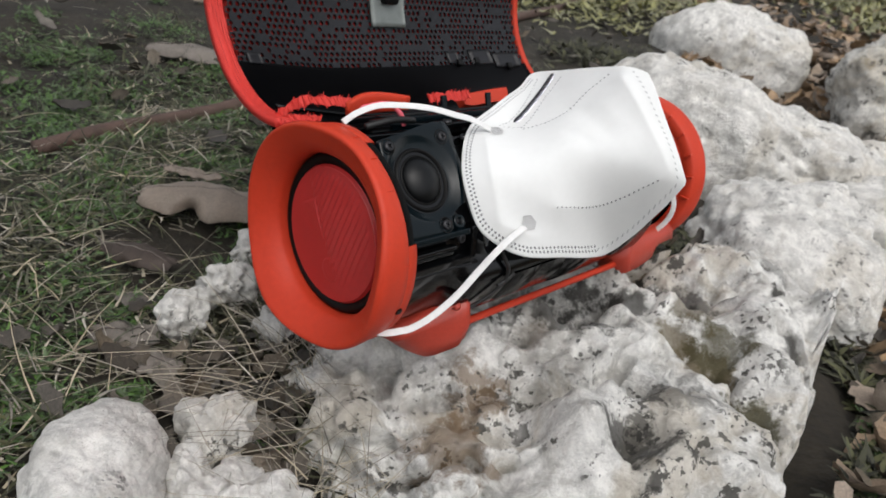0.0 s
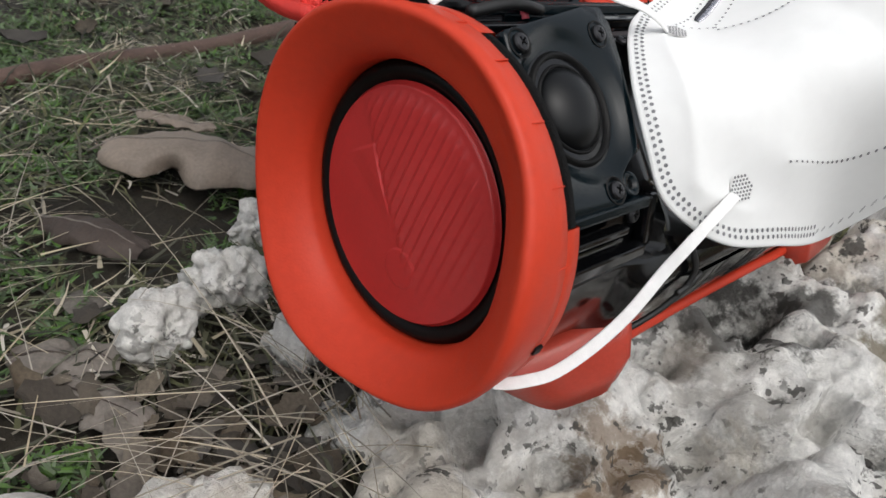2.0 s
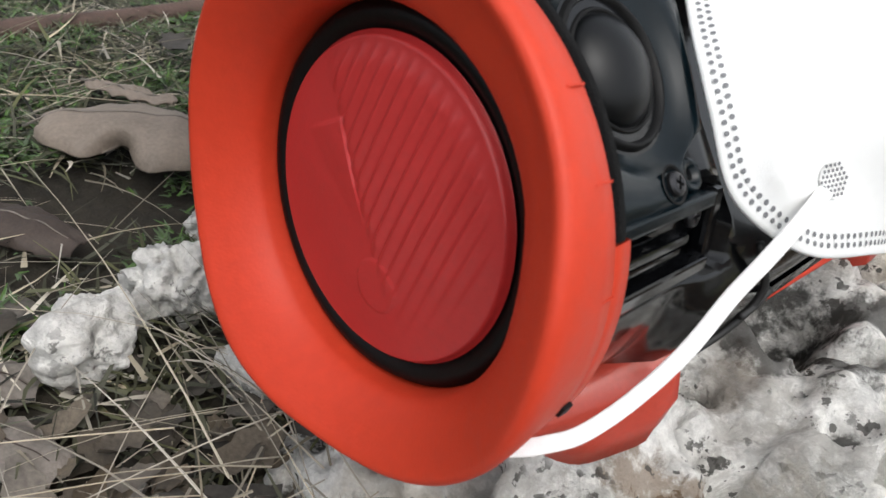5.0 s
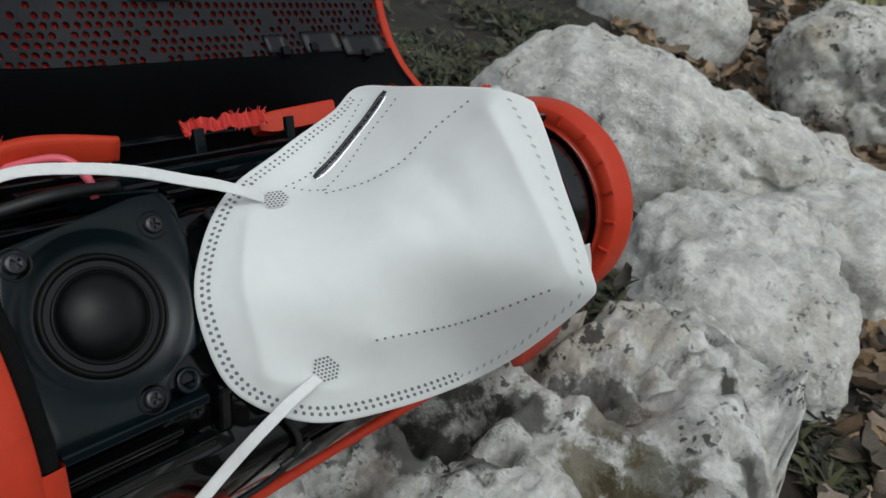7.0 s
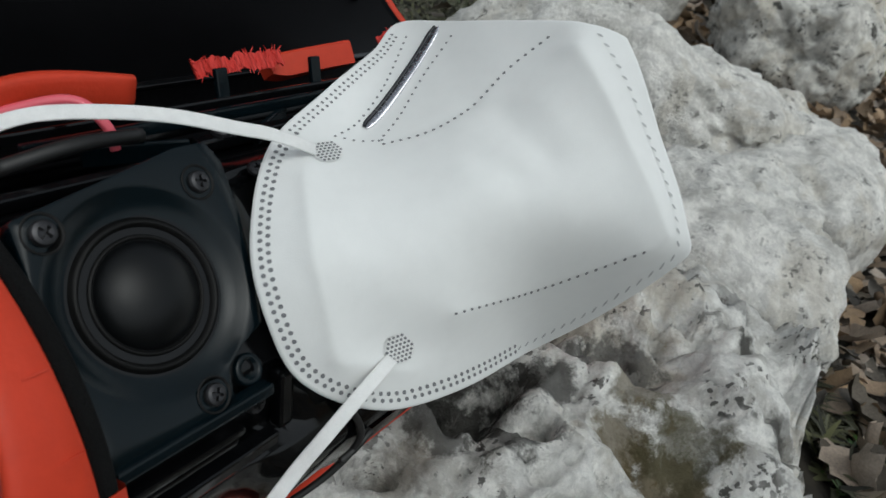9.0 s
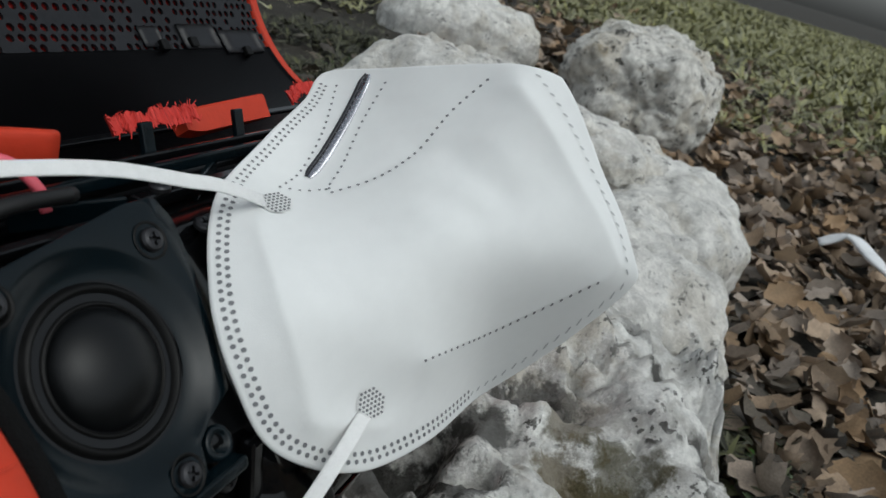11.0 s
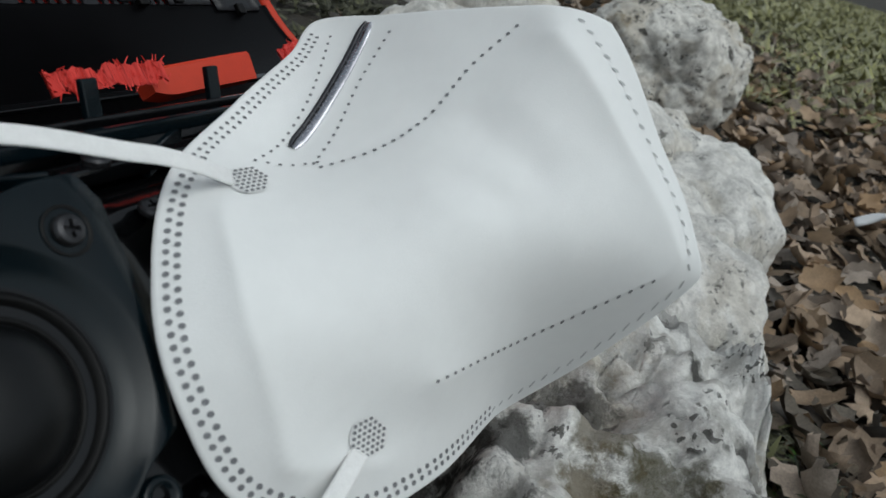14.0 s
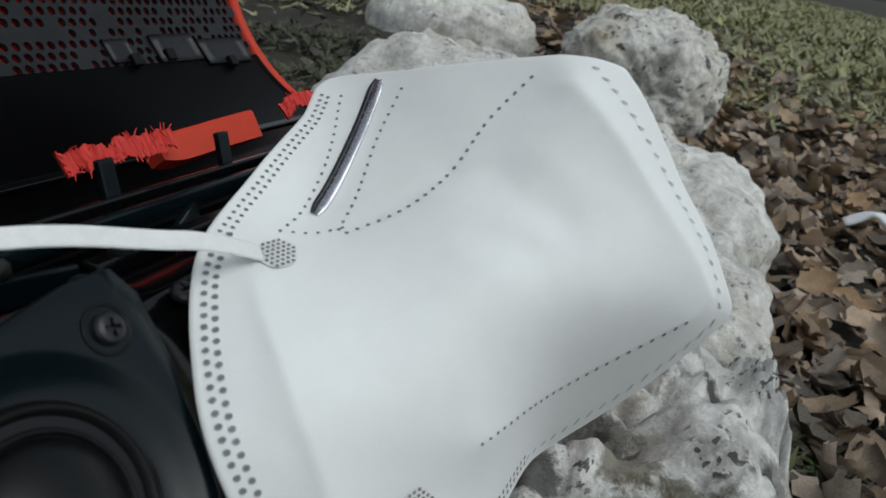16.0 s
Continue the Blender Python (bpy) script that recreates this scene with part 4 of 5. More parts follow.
def plate_weights():
    """Weights of a thin plate bent through the rim and a few inner heights."""
    pts = np.array([*RIM, *INNER])
    d = np.hypot(pts[:, None, 0] - pts[None, :, 0], pts[:, None, 1] - pts[None, :, 1]) + 1e-9
    n = len(pts)
    a = np.zeros((n + 3, n + 3))
    a[:n, :n] = d * d * np.log(d) + np.eye(n) * 2e-5
    a[:n, n:] = np.c_[np.ones(n), pts[:, :2]]
    a[n:, :n] = a[:n, n:].T
    return pts, np.linalg.solve(a, np.r_[pts[:, 2], 0, 0, 0])


PLATE, WEIGHT = plate_weights()


def bent(p, q):
    d = np.hypot(PLATE[:, 0] - p, PLATE[:, 1] - q) + 1e-9
    return float((d * d * np.log(d)) @ WEIGHT[:-3] + WEIGHT[-3] + WEIGHT[-2] * p + WEIGHT[-1] * q)


def rim_curve(steps):
    loop = [Vector(p) for p in RIM]
    n, out = len(loop), []
    for i in range(n):
        a, b, c, d = (loop[(i + k) % n] for k in (-1, 0, 1, 2))
        for k in range(steps):
            t = k / steps
            p = 0.5 * (2 * b + (c - a) * t + (2 * a - 5 * b + 4 * c - d) * t * t + (3 * b - a - 3 * c + d) * t ** 3)
            out.append(p.lerp(b.lerp(c, t), 0.75) if i in (1, 2, 3, 4, 6, 7) else p)
    return out


EDGE = rim_curve(10)


def segment_distance(p, q, a, b):
    ax, ay, bx, by = *a, *b
    t = max(0, min(1, ((p - ax) * (bx - ax) + (q - ay) * (by - ay)) / ((bx - ax) ** 2 + (by - ay) ** 2)))
    return math.hypot(p - ax - t * (bx - ax), q - ay - t * (by - ay)), t


def relief(p, q):
    """Soft folds of the fleece over the plane of the mask."""
    h = 0.0
    for a, b, high, wide in (((0.086, 0.036), (0.094, -0.029), 0.0042, 0.008), ((-0.008, 0.026), (-0.0165, -0.031), 0.0038, 0.005), ((-0.016, -0.031), (0.002, -0.041), 0.0022, 0.006), ((0.022, -0.0295), (0.090, -0.0320), 0.0030, 0.006),
            ((0.020, 0.0315), (0.050, 0.033), -0.0012, 0.006), ((0.050, 0.033), (0.0815, 0.0435), -0.0012, 0.006)):
        d, t = segment_distance(p, q, a, b)
        h += high * math.exp(-math.sqrt(d * d + 4e-7) / wide)
    for a, b, high, wide in (((0.058, 0.024), (0.064, 0.006), -0.0024, 0.008), ((0.046, 0.012), (0.054, 0.001), -0.0014, 0.006), ((0.005, -0.010), (0.04, 0.004), 0.001, 0.012)):
        d, t = segment_distance(p, q, a, b)
        h += high * math.exp(-(d / wide) ** 2)
    h += 0.0007 * fbm((p * 34 + 3, q * 34, 0.5), 3)
    return h


def mask_point(rho, k, lift=0.0):
    e = EDGE[k % len(EDGE)]
    return on_mask(MID.x + (e.x - MID.x) * rho, MID.y + (e.y - MID.y) * rho, lift)


def on_mask(p, q, lift=0.0003):
    """The point of the mask's front over (p, q)."""
    return Vector((p, q, bent(p, q) + relief(p, q) + lift))


def mask_shell():
    verts, faces, nr, na = [], [], 64, len(EDGE)
    for i in range(1, nr + 1):
        for k in range(na):
            verts.append(mask_point(i / nr, k))
    for k in range(na):
        verts.append(mask_point(1.004, k, -0.0009))
    for i in range(nr, 0, -3):
        for k in range(na):
            v = mask_point(i / nr, k)
            verts.append(v - Vector((0, 0, 0.0012 + 0.009 * smooth01(1, 0.3, i / nr))))
    rows = len(verts) // na
    for i in range(rows - 1):
        for k in range(na):
            k2 = (k + 1) % na
            faces.append((i * na + k, (i + 1) * na + k, (i + 1) * na + k2, i * na + k2))
    top = len(verts)
    verts.append(on_mask(MID.x, MID.y, 0))
    faces += [(top, k, (k + 1) % na) for k in range(na)]
    return solid("shell", verts, faces, FLEECE)


part("fleece", mask_shell(), mask, "white spun fleece")


def dots(name, places, length, width, slant=None, material=GREY_DOT):
    """A row of small pressed welds along a line of (p, q) places."""
    verts, faces = [], []
    for i, (p, q) in enumerate(places):
        a, b = places[max(i - 1, 0)], places[min(i + 1, len(places) - 1)]
        d = Vector((b[0] - a[0], b[1] - a[1], 0)).normalized()
        if slant is not None:
            d = Vector((d.x * math.cos(slant) - d.y * math.sin(slant), d.x * math.sin(slant) + d.y * math.cos(slant), 0))
        w = Vector((-d.y, d.x, 0))
        base = len(verts)
        for k in range(8):
            an = 2 * math.pi * k / 8
            o = d * (length / 2 * math.cos(an)) + w * (width / 2 * math.sin(an))
            verts.append(on_mask(p + o.x, q + o.y, 0.0003))
        faces.append(tuple(range(base, base + 8)))
    me = solid(name, verts, faces, material, False)
    ob = part(name, me, mask, "row of pressed weld dots")
    tagged(ob, kind="stuff")
    return ob


def walk_line(points, gap):
    line = spline([(*p, 0) for p in points], 40)
    out, run = [line[0].xy[:]], 0.0
    for a, b in zip(line, line[1:]):
        run += (b - a).length
        if run >= gap:
            out.append(b.xy[:])
            run = 0.0
    return out


def inset(first, last, depth):
    """Points inside the rim at a given depth, from rim index first to last."""
    pts = []
    for k in range(first, last + 1):
        e = EDGE[k % len(EDGE)]
        a, b = EDGE[(k - 1) % len(EDGE)], EDGE[(k + 1) % len(EDGE)]
        t = Vector((b.x - a.x, b.y - a.y)).normalized()
        pts.append((e.x + t.y * depth, e.y - t.x * depth))
    return pts


for depth in (0.0028, 0.0050):
    dots("weld_seam", walk_line(inset(92, 152, depth)[::4], 0.0024), 0.0013, 0.0015)
for depth in (0.0026, 0.0046):
    dots("weld_seam", walk_line(inset(152, 178, depth)[::3], 0.0022), 0.0009, 0.0012)
dots("weld_seam", walk_line([(0.0212, -0.029), (0.05, -0.0305), (0.0868, -0.0317)], 0.0022), 0.0011, 0.0008)
dots("weld_seam", walk_line([(0.019, 0.0315), (0.035, 0.030), (0.050, 0.033), (0.066, 0.0405), (0.082, 0.0450)], 0.0026), 0.0012, 0.0009)
dots("weld_seam", walk_line([(0.0945, 0.0375), (0.0968, 0.020), (0.0985, 0.0), (0.0992, -0.020), (0.0982, -0.035)], 0.0036), 0.0023, 0.0008, 0.55, SOFT_DOT)
dots("weld_seam", walk_line(inset(64, 92, 0.0034)[::4], 0.0034), 0.0022, 0.0008, 0.6, SOFT_DOT)
dots("weld_seam", walk_line([(0.005, 0.0395), (0.014, 0.044), (0.028, 0.056), (0.043, 0.0745)], 0.0026), 0.0010, 0.0009)
dots("weld_seam", walk_line([(0.018, 0.0335), (0.028, 0.041), (0.042, 0.054), (0.058, 0.066)], 0.0026), 0.0010, 0.0009)
dots("weld_seam", walk_line([(0.005, 0.0395), (0.012, 0.0355), (0.019, 0.0335)], 0.0030), 0.0010, 0.0008)


def wire(name, section, material):
    line = walk_line([(0.0156, 0.0412), (0.0260, 0.0482), (0.0410, 0.0605), (0.0545, 0.0730)], 0.0015)
    verts, faces = [], []
    for i, (p, q) in enumerate(line):
        a, b = line[max(i - 1, 0)], line[min(i + 1, len(line) - 1)]
        d = Vector((b[0] - a[0], b[1] - a[1])).normalized()
        w = 0.0021 * min(1, 0.55 + i * 0.3, 0.55 + (len(line) - 1 - i) * 0.3)
        for f, h in section:
            verts.append(on_mask(p - d.y * w * f, q + d.x * w * f, h))
    for i in range(len(line) - 1):
        for k in range(4):
            faces.append((i * 5 + k, i * 5 + k + 1, i * 5 + k + 6, i * 5 + k + 5))
    return solid(name, verts, faces, material)


nose_wire = part("nose_wire", wire("nose_wire", ((-1, 0.0000), (-0.75, 0.0008), (-0.2, 0.0004), (0.6, 0.0006), (1, 0.0001)), WIRE), mask, "bright metal nose wire with a dark reflection coloured along one side")
# Added strip that paints the dark reflection along one side of the wire.
part("wire_reflection", wire("wire_reflection", ((0.35, 0.0007), (0.50, 0.0012), (0.70, 0.0013), (0.90, 0.0012), (1.05, 0.0002)), WIRE_REFLECTION), nose_wire, "painted dark reflection along the nose wire")


def weld_spot(p0, q0):
    verts, faces = [], []
    for i in range(-3, 4):
        for j in range(-3, 4):
            x, y = i * 0.00135 + (0.0007 if j % 2 else 0), j * 0.0012
            if math.hypot(x, y) > 0.0042:
                continue
            base = len(verts)
            for k in range(6):
                an = math.pi * k / 3
                verts.append(on_mask(p0 + x + 0.0005 * math.cos(an), q0 + y + 0.00045 * math.sin(an), 0.0011))
            faces.append(tuple(range(base, base + 6)))
    pad_v, pad_f = [on_mask(p0, q0, 0.0010)], []
    for k in range(24):
        an = 2 * math.pi * k / 24
        pad_v.append(on_mask(p0 + 0.0047 * math.cos(an), q0 + 0.0045 * math.sin(an), 0.0007))
    pad_f = [(0, 1 + k, 1 + (k + 1) % 24) for k in range(24)]
    pad = part("strap_weld", solid("strap_weld", pad_v, pad_f, STRAP), mask, "round pressed strap weld")
    part("weld_dots", solid("weld_dots", verts, faces, GREY_DOT, False), pad)


weld_spot(0.001, 0.033)
weld_spot(0.001, -0.033)
to_mask = MASK.inverted() @ SPEAKER


def strap(points, label):
    me = tube("strap", spline(points, 12), 0.0022, STRAP, 12, flat=0.2, up=Vector((0.1, 0.1, 1)))
    part("strap", me, mask, label)


def sp(u, r, a):
    return to_mask @ polar(u, r, a)


def bridge(a, b, lifts):
    """Points between a and b, lifted off the mask."""
    return [a.lerp(b, (k + 1) / (len(lifts) + 1)) + Vector((0, 0, h)) for k, h in enumerate(lifts)]


a, b = on_mask(-0.0026, 0.0342, 0.0014), sp(0.076, 0.0772, 10)
strap([a, *bridge(a, b, (0.0030, 0.0030)), b, sp(0.060, 0.0790, 4), sp(0.045, 0.0788, -2), sp(0.030, 0.0778, -7), sp(0.018, 0.0735, -10.5), sp(0.0095, 0.068, -13)], "white elastic ear strap")
a, b = on_mask(-0.0022, -0.0350, 0.0014), sp(0.0565, 0.0735, 89.5)
strap([a, *bridge(a, b, (0.0045, 0.0050, 0.0035)), b, sp(0.042, 0.0742, 100), sp(0.0284, 0.0746, 109), sp(0.0165, 0.0742, 115.5), sp(0.0085, 0.0718, 119), sp(0.003, 0.0692, 122), sp(-0.001, 0.0662, 124)], "white elastic ear strap")
strap([sp(0.305, 0.066, 78), sp(0.312, 0.0675, 92), sp(0.313, 0.0680, 104), sp(0.310, 0.067, 118)], "white elastic ear strap")
strap([sp(0.285, 0.074, -6), sp(0.297, 0.080, -14), sp(0.305, 0.076, -24), sp(0.310, 0.066, -34)], "white elastic ear strap")


# ---- grass, leaves and litter ----
def inside_rock(x, y, grow=1.0):
    for cx, cy, a, b, c, k in ROCKS:
        u, v = (x - cx) * c + (y - cy) * k, -(x - cx) * k + (y - cy) * c
        if (u / a) ** 2 + (v / b) ** 2 < grow:
            return True
    return False


def ribbon(verts, faces, base, way, length, width, bend, steps=3, side=None):
    """One bent blade, tapering to its tip."""
    side = side or way.cross(Vector((0, 0, 1)))
    side = side.normalized() if side.length > 1e-5 else Vector((1, 0, 0))
    at, n = Vector(base), len(verts)
    d = Vector(way)
    for i in range(steps + 1):
        w = width * (1 - 0.85 * i / steps) / 2
        verts.extend((at - side * w, at + side * w))
        at = at + d * (length / steps)
        d = (d + bend / steps).normalized()
    for i in range(steps):
        a = n + 2 * i
        faces.append((a, a + 1, a + 3, a + 2))


def dry_grass(seed, count, material, thin):
    rnd = random.Random(seed)
    verts, faces = [], []
    for i in range(count):
        near = rnd.random() < 0.6
        x = rnd.gauss(-0.26, 0.24) if near else rnd.gauss(-0.2, 1.3)
        y = rnd.gauss(0.58, 0.32) if near else rnd.gauss(1.2, 1.2)
        if inside_rock(x, y, 0.9) or noise.noise(Vector((x * 7, y * 7, 2))) + 0.45 < rnd.random() * 0.6:
            continue
        if math.hypot(x - 0.05, y - 0.2) < 0.10 or (x > 0.12 and y < 1.0 and rnd.random() < 0.35):
            continue
        turn = rnd.uniform(0, 2 * math.pi)
        lift = rnd.uniform(-0.05, 0.45) * (1 if rnd.random() < 0.8 else 2)
        way = Vector((math.cos(turn), math.sin(turn), lift)).normalized()
        z = ground_height(x, y) + rnd.uniform(0.0, 0.012)
        ribbon(verts, faces, (x, y, z), way, rnd.uniform(0.010, 0.045), thin * rnd.uniform(0.0009, 0.0030), Vector((rnd.uniform(-0.7, 0.7), rnd.uniform(-0.7, 0.7), rnd.uniform(-0.7, 0.1))), 3)
    return solid("dry_grass", verts, faces, material, False)


tagged(new("dry_grass", dry_grass(11, 34000, DRY, 1.15)), "matted straw-coloured dry grass on the soil", "dry grass", kind="stuff")
tagged(new("dry_grass", dry_grass(12, 8500, STEM, 1.0)), "pale loose blades of dry grass", "dry grass", kind="stuff")


def weeds(name, spots, seed, material, size, count, tall):
    rnd = random.Random(seed)
    verts, faces = [], []
    for cx, cy, r in spots:
        for i in range(int(count * r / 0.03)):
            x, y = rnd.gauss(cx, r * 0.55), rnd.gauss(cy, r * 0.55)
            if inside_rock(x, y, 0.95):
                continue
            z = ground_height(x, y) + rnd.uniform(0.002, tall)
            turn = rnd.uniform(0, 2 * math.pi)
            way = Vector((math.cos(turn), math.sin(turn), rnd.uniform(-0.2, 0.9))).normalized()
            for k in range(3):
                d = Matrix.Rotation(rnd.uniform(-0.9, 0.9), 3, "Z") @ way
                ribbon(verts, faces, (x, y, z), d, size * rnd.uniform(0.5, 1.3), size * rnd.uniform(0.2, 0.4), Vector((0, 0, rnd.uniform(-0.8, 0.2))), 2)
    return solid(name, verts, faces, material, False)


moss_rnd = random.Random(8)
moss = [(moss_rnd.gauss(-0.42, 0.2), moss_rnd.gauss(0.72, 0.28), moss_rnd.uniform(0.015, 0.05)) for _ in range(52)]
tagged(new("green_weeds", weeds("green_weeds", [(-0.205, 0.295, 0.028), (-0.245, 0.385, 0.030), (-0.215, 0.44, 0.022), (-0.175, 0.525, 0.02), (-0.30, 0.41, 0.035), (-0.55, 0.80, 0.07), (-0.45, 0.95, 0.06), (-0.62, 1.15, 0.08), (-0.35, 0.63, 0.04), (-0.16, 0.36, 0.012), (-0.06, 0.35, 0.012),
    (-0.25, 0.80, 0.04), (0.12, 1.03, 0.03), (0.46, 1.02, 0.03), (-0.1, 1.3, 0.08), (0.5, 0.72, 0.02), (-0.33, 0.52, 0.03), (-0.42, 0.70, 0.05), (-0.28, 0.68, 0.03), (-0.7, 0.95, 0.08), (-0.38, 1.15, 0.07), (0.17, 1.45, 0.06), (-0.23, 0.34, 0.02), (0.37, 0.59, 0.03), (0.385, 0.53, 0.03), (0.36, 0.47, 0.025), (0.47, 0.66, 0.03), (-0.19, 0.33, 0.03), (-0.27, 0.46, 0.03), *moss], 21, GREEN, 0.0075, 170, 0.012)), "low bright green weeds between the dry grass", "weeds", kind="stuff")
tagged(new("dry_grass", weeds("dry_grass", [(0.38, 0.50, 0.05), (0.42, 0.60, 0.05), (0.36, 0.42, 0.04), (0.46, 0.50, 0.05), (0.40, 0.69, 0.03), (0.10, 1.36, 0.10), (0.22, 1.45, 0.10), (0.0, 1.22, 0.10), (0.45, 1.45, 0.08), (0.62, 1.36, 0.08), (0.30, 1.40, 0.08), (0.12, 1.65, 0.12), (0.55, 1.62, 0.10), (0.18, 0.80, 0.05), (0.21, 0.73, 0.03)], 77, DRY, 0.020, 170, 0.012)),
    "short matted dry grass round the boulders", "dry grass", kind="stuff")
far_rnd = random.Random(5)
far_spots = [(far_rnd.uniform(1.1, 4.2), far_rnd.uniform(1.8, 6.0), far_rnd.uniform(0.15, 0.4)) for _ in range(110)] + [(far_rnd.uniform(-2.5, 0.6), far_rnd.uniform(2.2, 5.0), 0.3) for _ in range(16)]
tagged(new("far_grass", weeds("far_grass", far_spots, 23, mat("olive_grass", (0.255, 0.25, 0.115), 0.8, random_tint=0.4, island=True), 0.035, 110, 0.02)), "olive green grass behind the leaf litter", "grass", kind="stuff")

wide_spots = [(far_rnd.uniform(2.0, 9.0), far_rnd.uniform(1.2, 10.0), 0.6) for _ in range(140)] + [(far_rnd.uniform(-5, 2.0), far_rnd.uniform(4.0, 9.0), 0.6) for _ in range(30)]
tagged(new("far_grass", weeds("far_grass", wide_spots, 29, bpy.data.materials["olive_grass"], 0.07, 25, 0.03)), "olive green grass in the distance", "grass", kind="stuff")


def leaf_into(verts, faces, place, size, turn, tilt, roll, curl, rnd, lobes=4):
    """One dead leaf: a lobed blade, curled along and across."""
    m = Matrix.Translation(place) @ Euler((tilt, roll, turn)).to_matrix().to_4x4()
    n, base = 7, len(verts)
    wide = rnd.uniform(0.42, 0.7)
    for i in range(n + 1):
        t = i / n
        half = size * wide * 0.5 * (math.sin(math.pi * (0.06 + 0.9 * t)) ** 0.7) * (1 + 0.22 * math.cos(2 * math.pi * lobes * t + 1))
        for f in (-1, -0.5, 0, 0.5, 1):
            z = curl * size * (f * f * 0.5 * wide + 1.1 * (t - 0.5) ** 2) + 0.05 * size * rnd.uniform(-1, 1) * abs(f)
            verts.append(m @ Vector((size * (t - 0.5), half * f, z)))
    for i in range(n):
        for k in range(4):
            a = base + 5 * i + k
            faces.append((a, a + 1, a + 6, a + 5))


def leaf_litter(seed, count, area, material, size):
    rnd = random.Random(seed)
    verts, faces = [], []
    for i in range(count):
        x, y = area(rnd)
        if inside_rock(x, y, 1.02):
            continue
        z = ground_height(x, y) + rnd.uniform(0.002, 0.022)
        leaf_into(verts, faces, (x, y, z), rnd.uniform(*size), rnd.uniform(0, 6.28), rnd.gauss(0, 0.45), rnd.gauss(0, 0.45), rnd.uniform(-0.5, 0.7), rnd, rnd.choice((2, 3, 4)))
    return solid("leaf_litter", verts, faces, material)


def right_side(rnd):
    d = rnd.random() ** 0.8
    if rnd.random() < 0.3:
        return 0.32 + abs(rnd.gauss(0.3, 1.1)), rnd.gauss(0.6, 1.3)
    return 0.30 + 2.2 * d * rnd.uniform(0.3, 1.0), 0.45 + abs(rnd.gauss(0.0, 1.25)) - 0.2 * rnd.random()


tagged(new("leaf_litter", leaf_litter(31, 6500, right_side, LEAF, (0.030, 0.062))), "thick litter of brown and grey dead leaves", "dead leaves", kind="stuff")
tagged(new("leaf_litter", leaf_litter(33, 420, lambda r: (r.uniform(-1.3, 0.5), r.uniform(0.25, 2.4)), LEAF_OLD, (0.018, 0.045))), "scattered dead leaves among dry grass", "dead leaves", kind="stuff")
tagged(new("leaf_litter", leaf_litter(37, 260, lambda r: (r.gauss(-0.06, 0.06), r.gauss(0.385, 0.035)), LEAF_OLD, (0.012, 0.030))), "crumbled dead leaves beside the boulder", "dead leaves", kind="stuff")
tagged(new("leaf_litter", leaf_litter(41, 420, lambda r: (r.uniform(0.26, 0.62), r.uniform(0.15, 0.78)), LEAF_OLD, (0.020, 0.05))), "weathered dead leaves beside the large boulder", "dead leaves", kind="stuff")
tagged(new("leaf_litter", leaf_litter(39, 420, lambda r: (r.uniform(0.12, 0.6), r.uniform(0.68, 1.5)), LEAF_OLD, (0.015, 0.035))), "crumbled dead leaves between the boulders", "dead leaves", kind="stuff")


def big_leaf(name, label, place, turn, size, arch, material, notch=0.0, seed=1, tilt=0.0):
    """A large stiff dead leaf, arched across, with a torn edge and real thickness."""
    rnd = random.Random(seed)
    nu, nv, verts, faces = 26, 14, [], []
    for side in (0.0, -0.0009):
        for i in range(nu + 1):
            t = i / nu
            half = 0.5 * size[1] * (math.sin(math.pi * (0.04 + 0.88 * t)) ** 0.55) * (1 + 0.10 * noise.noise(Vector((t * 7, seed, 0))))
            for k in range(nv + 1):
                f = 2 * k / nv - 1
                cut = notch * math.exp(-((t - 0.42) / 0.09) ** 2) * smooth01(-0.2, -1.0, f)
                a = f * arch
                y = half * (math.sin(a) / arch) * (1 - cut)
                z = half * (math.cos(a) - math.cos(arch)) / arch + 0.004 * noise.noise(Vector((t * 5, f * 2, seed))) + tilt * t
                verts.append((size[0] * (t - 0.5), y + 0.004 * noise.noise(Vector((t * 9, f, seed + 4))), z + side))
    n = (nu + 1) * (nv + 1)
    for i in range(nu):
        for k in range(nv):
            a = i * (nv + 1) + k
            faces += [(a, a + nv + 1, a + nv + 2, a + 1), (n + a, n + a + 1, n + a + nv + 2, n + a + nv + 1)]
    for i in range(nu):
        for a in (i * (nv + 1), i * (nv + 1) + nv):
            faces.append((a, n + a, n + a + nv + 1, a + nv + 1))
    ob = new(name, solid(name, verts, faces, material))
    ob.matrix_world = pose(*place, 0, 0, turn)
    rib = [Vector(verts[i * (nv + 1) + nv // 2]) + Vector((0, 0, 0.0002)) for i in range(nu + 1)]
    tip = rib[0] - (rib[2] - rib[0]).normalized() * (0.12 * size[0])
    part("midrib", tube("midrib", spline([tip, *rib[::3]], 3), 0.0007, LEAF_DARK if material is LEAF_GREY else LEAF_GREY, 6, taper=lambda t: 1.2 - 0.9 * t), ob)
    return tagged(ob, label, "leaf", "large dead leaves")


def rest(x, y, up=0.004):
    return x, y, ground_height(x, y) + up


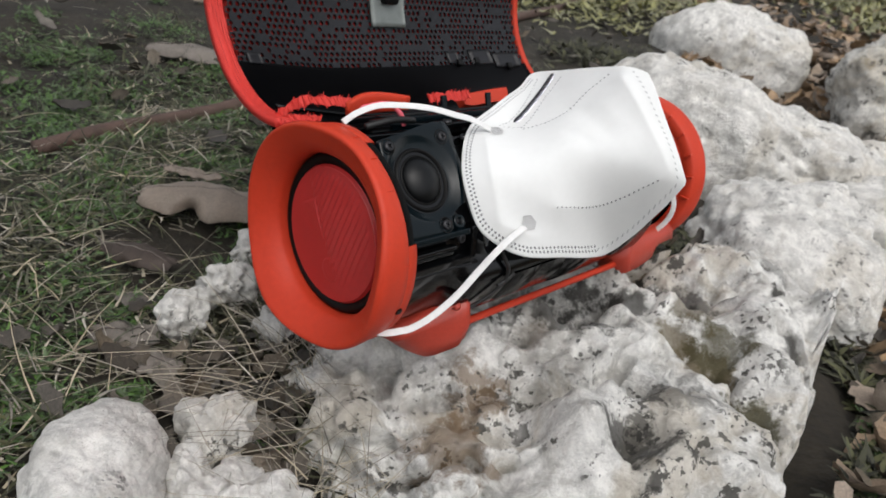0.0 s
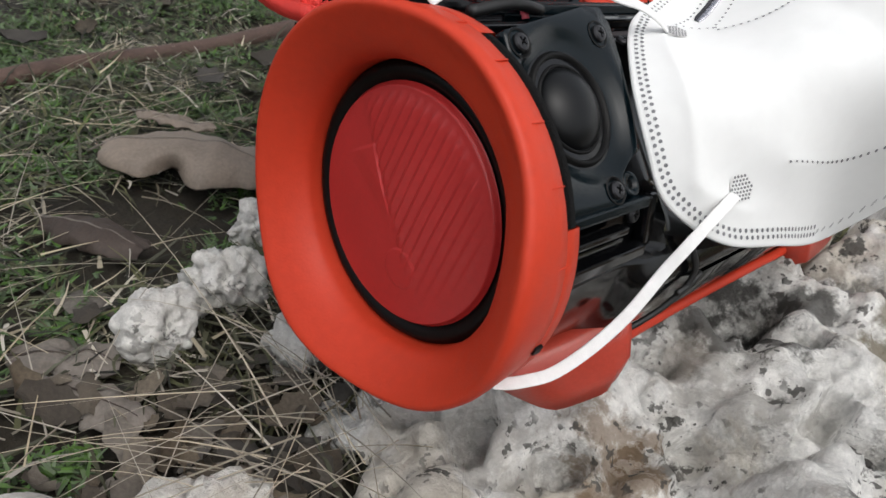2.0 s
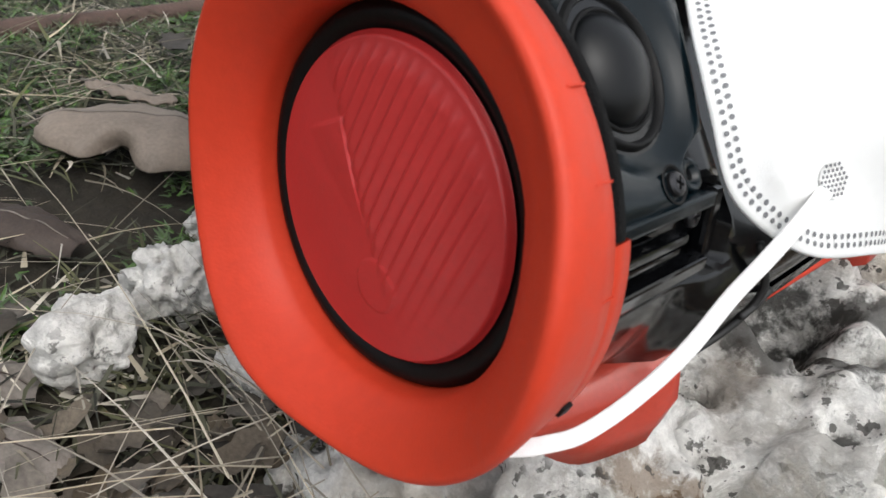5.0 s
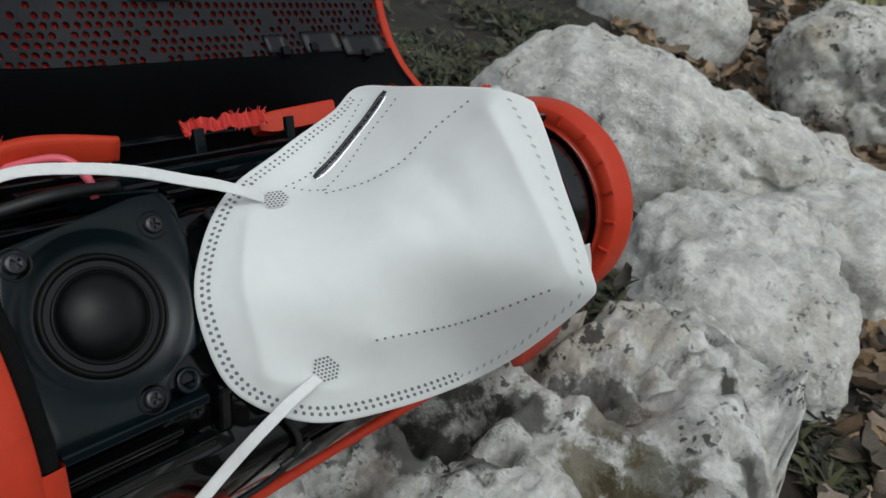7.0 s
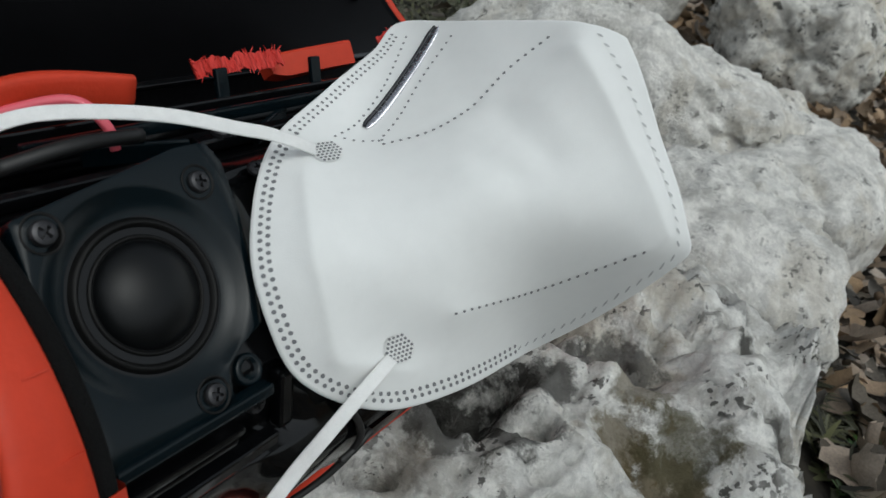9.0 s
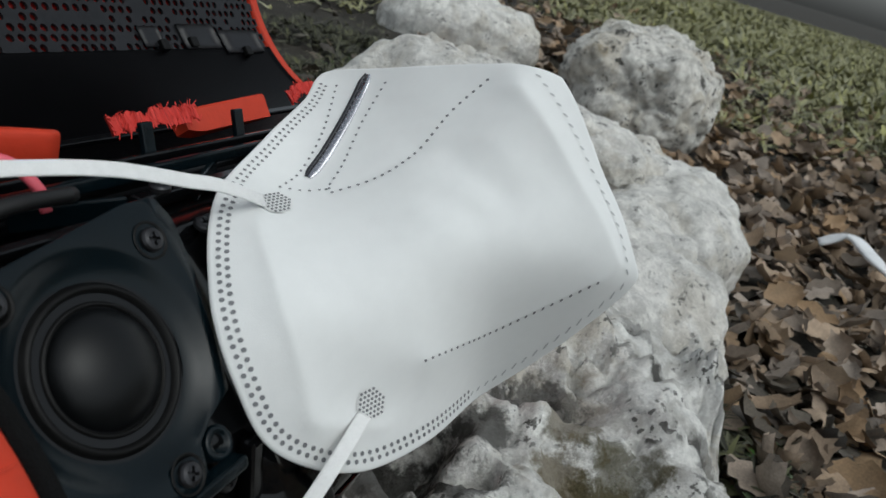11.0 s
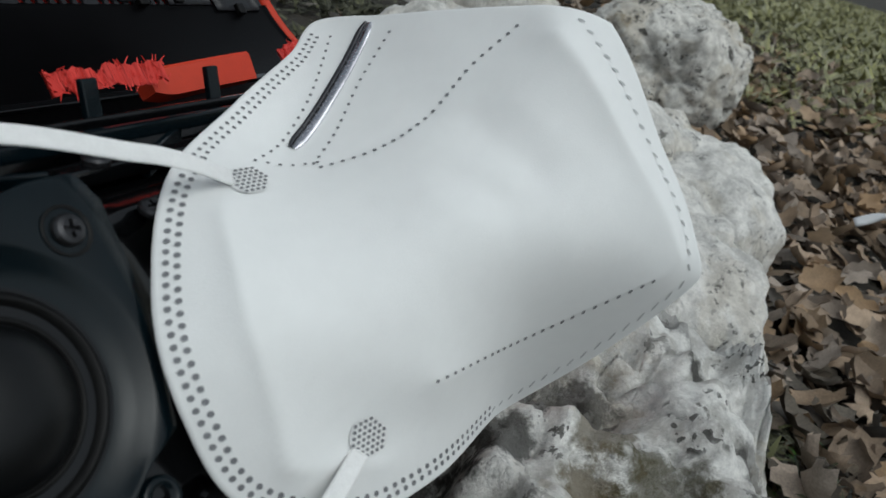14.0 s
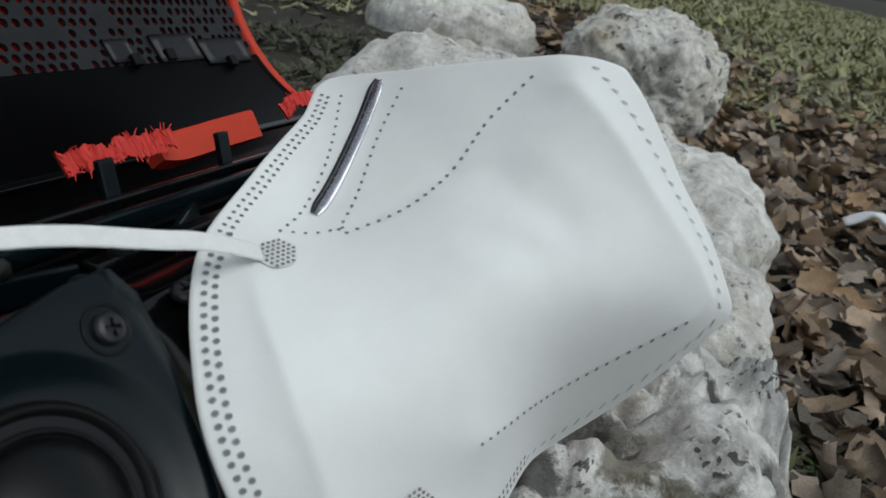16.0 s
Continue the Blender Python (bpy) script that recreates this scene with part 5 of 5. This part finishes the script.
big_leaf("dead_leaf", "large tan curled dead leaf with a torn edge", rest(-0.238, 0.594, 0.020), 16, (0.112, 0.080), 0.95, LEAF_TAN, 0.75, 3)
big_leaf("dead_leaf", "narrow tan dead leaf strip behind the curled leaf", rest(-0.275, 0.640, 0.022), 2, (0.060, 0.018), 0.4, LEAF_TAN, 0.0, 5)
big_leaf("dead_leaf", "dark brown curled dead leaf in the grass", rest(-0.245, 0.500, 0.010), -4, (0.068, 0.036), 1.0, LEAF_DARK, 0.2, 8)
big_leaf("dead_leaf", "grey-brown crumpled dead leaf beside a white stone", rest(-0.170, 0.392, 0.012), -5, (0.056, 0.028), 0.8, LEAF_GREY, 0.5, 12)
big_leaf("dead_leaf", "grey-brown crumpled dead leaf in the grass", rest(-0.200, 0.415, 0.008), 20, (0.05, 0.030), 0.6, LEAF_GREY, 0.3, 15)
big_leaf("dead_leaf", "yellow-brown dead leaf under dry stems", rest(-0.105, 0.385, 0.014), 40, (0.030, 0.022), 0.5, LEAF_TAN, 0.4, 17)
big_leaf("dead_leaf", "grey dead leaf lying far back in the grass", rest(-0.50, 1.03, 0.012), 15, (0.13, 0.07), 0.8, LEAF_GREY, 0.3, 19)

stick_line = [Vector((x, y, ground_height(x, y) + 0.013)) for x, y in ((-0.445, 0.63), (-0.417, 0.71), (-0.380, 0.82), (-0.340, 0.935), (-0.235, 1.33), (-0.12, 1.82), (-0.02, 2.21), (0.06, 2.5))]
tagged(new("branch", tube("branch", spline(stick_line, 6), 0.0105, BARK, 10, taper=lambda t: 0.8 + 0.35 * t)), "straight reddish-brown fallen branch in dry grass", "branch")


def stems(seed, count, origin, spread_xy, aim, length):
    """Thin dry stalks fanning from one tuft."""
    rnd = random.Random(seed)
    verts, faces = [], []
    for i in range(count):
        x, y = rnd.gauss(origin[0], spread_xy), rnd.gauss(origin[1], spread_xy)
        turn = radians(rnd.gauss(aim, 48))
        way = Vector((math.cos(turn), math.sin(turn), rnd.uniform(0.0, 0.55))).normalized()
        bend = Vector((rnd.uniform(-0.3, 0.3), rnd.uniform(-0.3, 0.3), rnd.uniform(-0.75, -0.1)))
        base, l, w = Vector((x, y, max(0.0, ground_height(x, y)) + origin[2] + rnd.uniform(0, 0.01))), rnd.uniform(*length), rnd.uniform(0.0005, 0.0012)
        for side in (way.cross(Vector((0, 0, 1))), way.cross(way.cross(Vector((0, 0, 1))))):
            ribbon(verts, faces, base, way, l, w, bend, 5, side)
    return solid("dry_stems", verts, faces, STEM, False)


for seed, count, origin, r, aim, length in ((51, 46, (-0.075, 0.405, 0.025), 0.020, 190, (0.05, 0.17)), (53, 40, (-0.045, 0.36, 0.016), 0.025, 220, (0.03, 0.10)), (55, 40, (-0.015, 0.325, 0.010), 0.018, 120, (0.03, 0.08)),
        (57, 26, (-0.20, 0.36, 0.01), 0.03, 150, (0.06, 0.14)), (59, 40, (-0.28, 0.47, 0.006), 0.05, 40, (0.04, 0.12)), (61, 50, (-0.35, 0.62, 0.006), 0.07, 20, (0.05, 0.13))):
    tagged(new("dry_stems", stems(seed, count, origin, r, aim, length)), "loose tuft of thin pale dry stems", "dry stems", kind="stuff")

tissue = tube("tissue", spline([(0.87, 1.17, -0.02), (0.90, 1.15, 0.005), (0.90, 1.10, 0.0), (0.87, 1.06, 0.008), (0.90, 1.02, -0.01)], 8), 0.014, TISSUE, 10, flat=0.25)
tagged(new("tissue", tissue), "crumpled white paper tissue on dead leaves", "tissue")
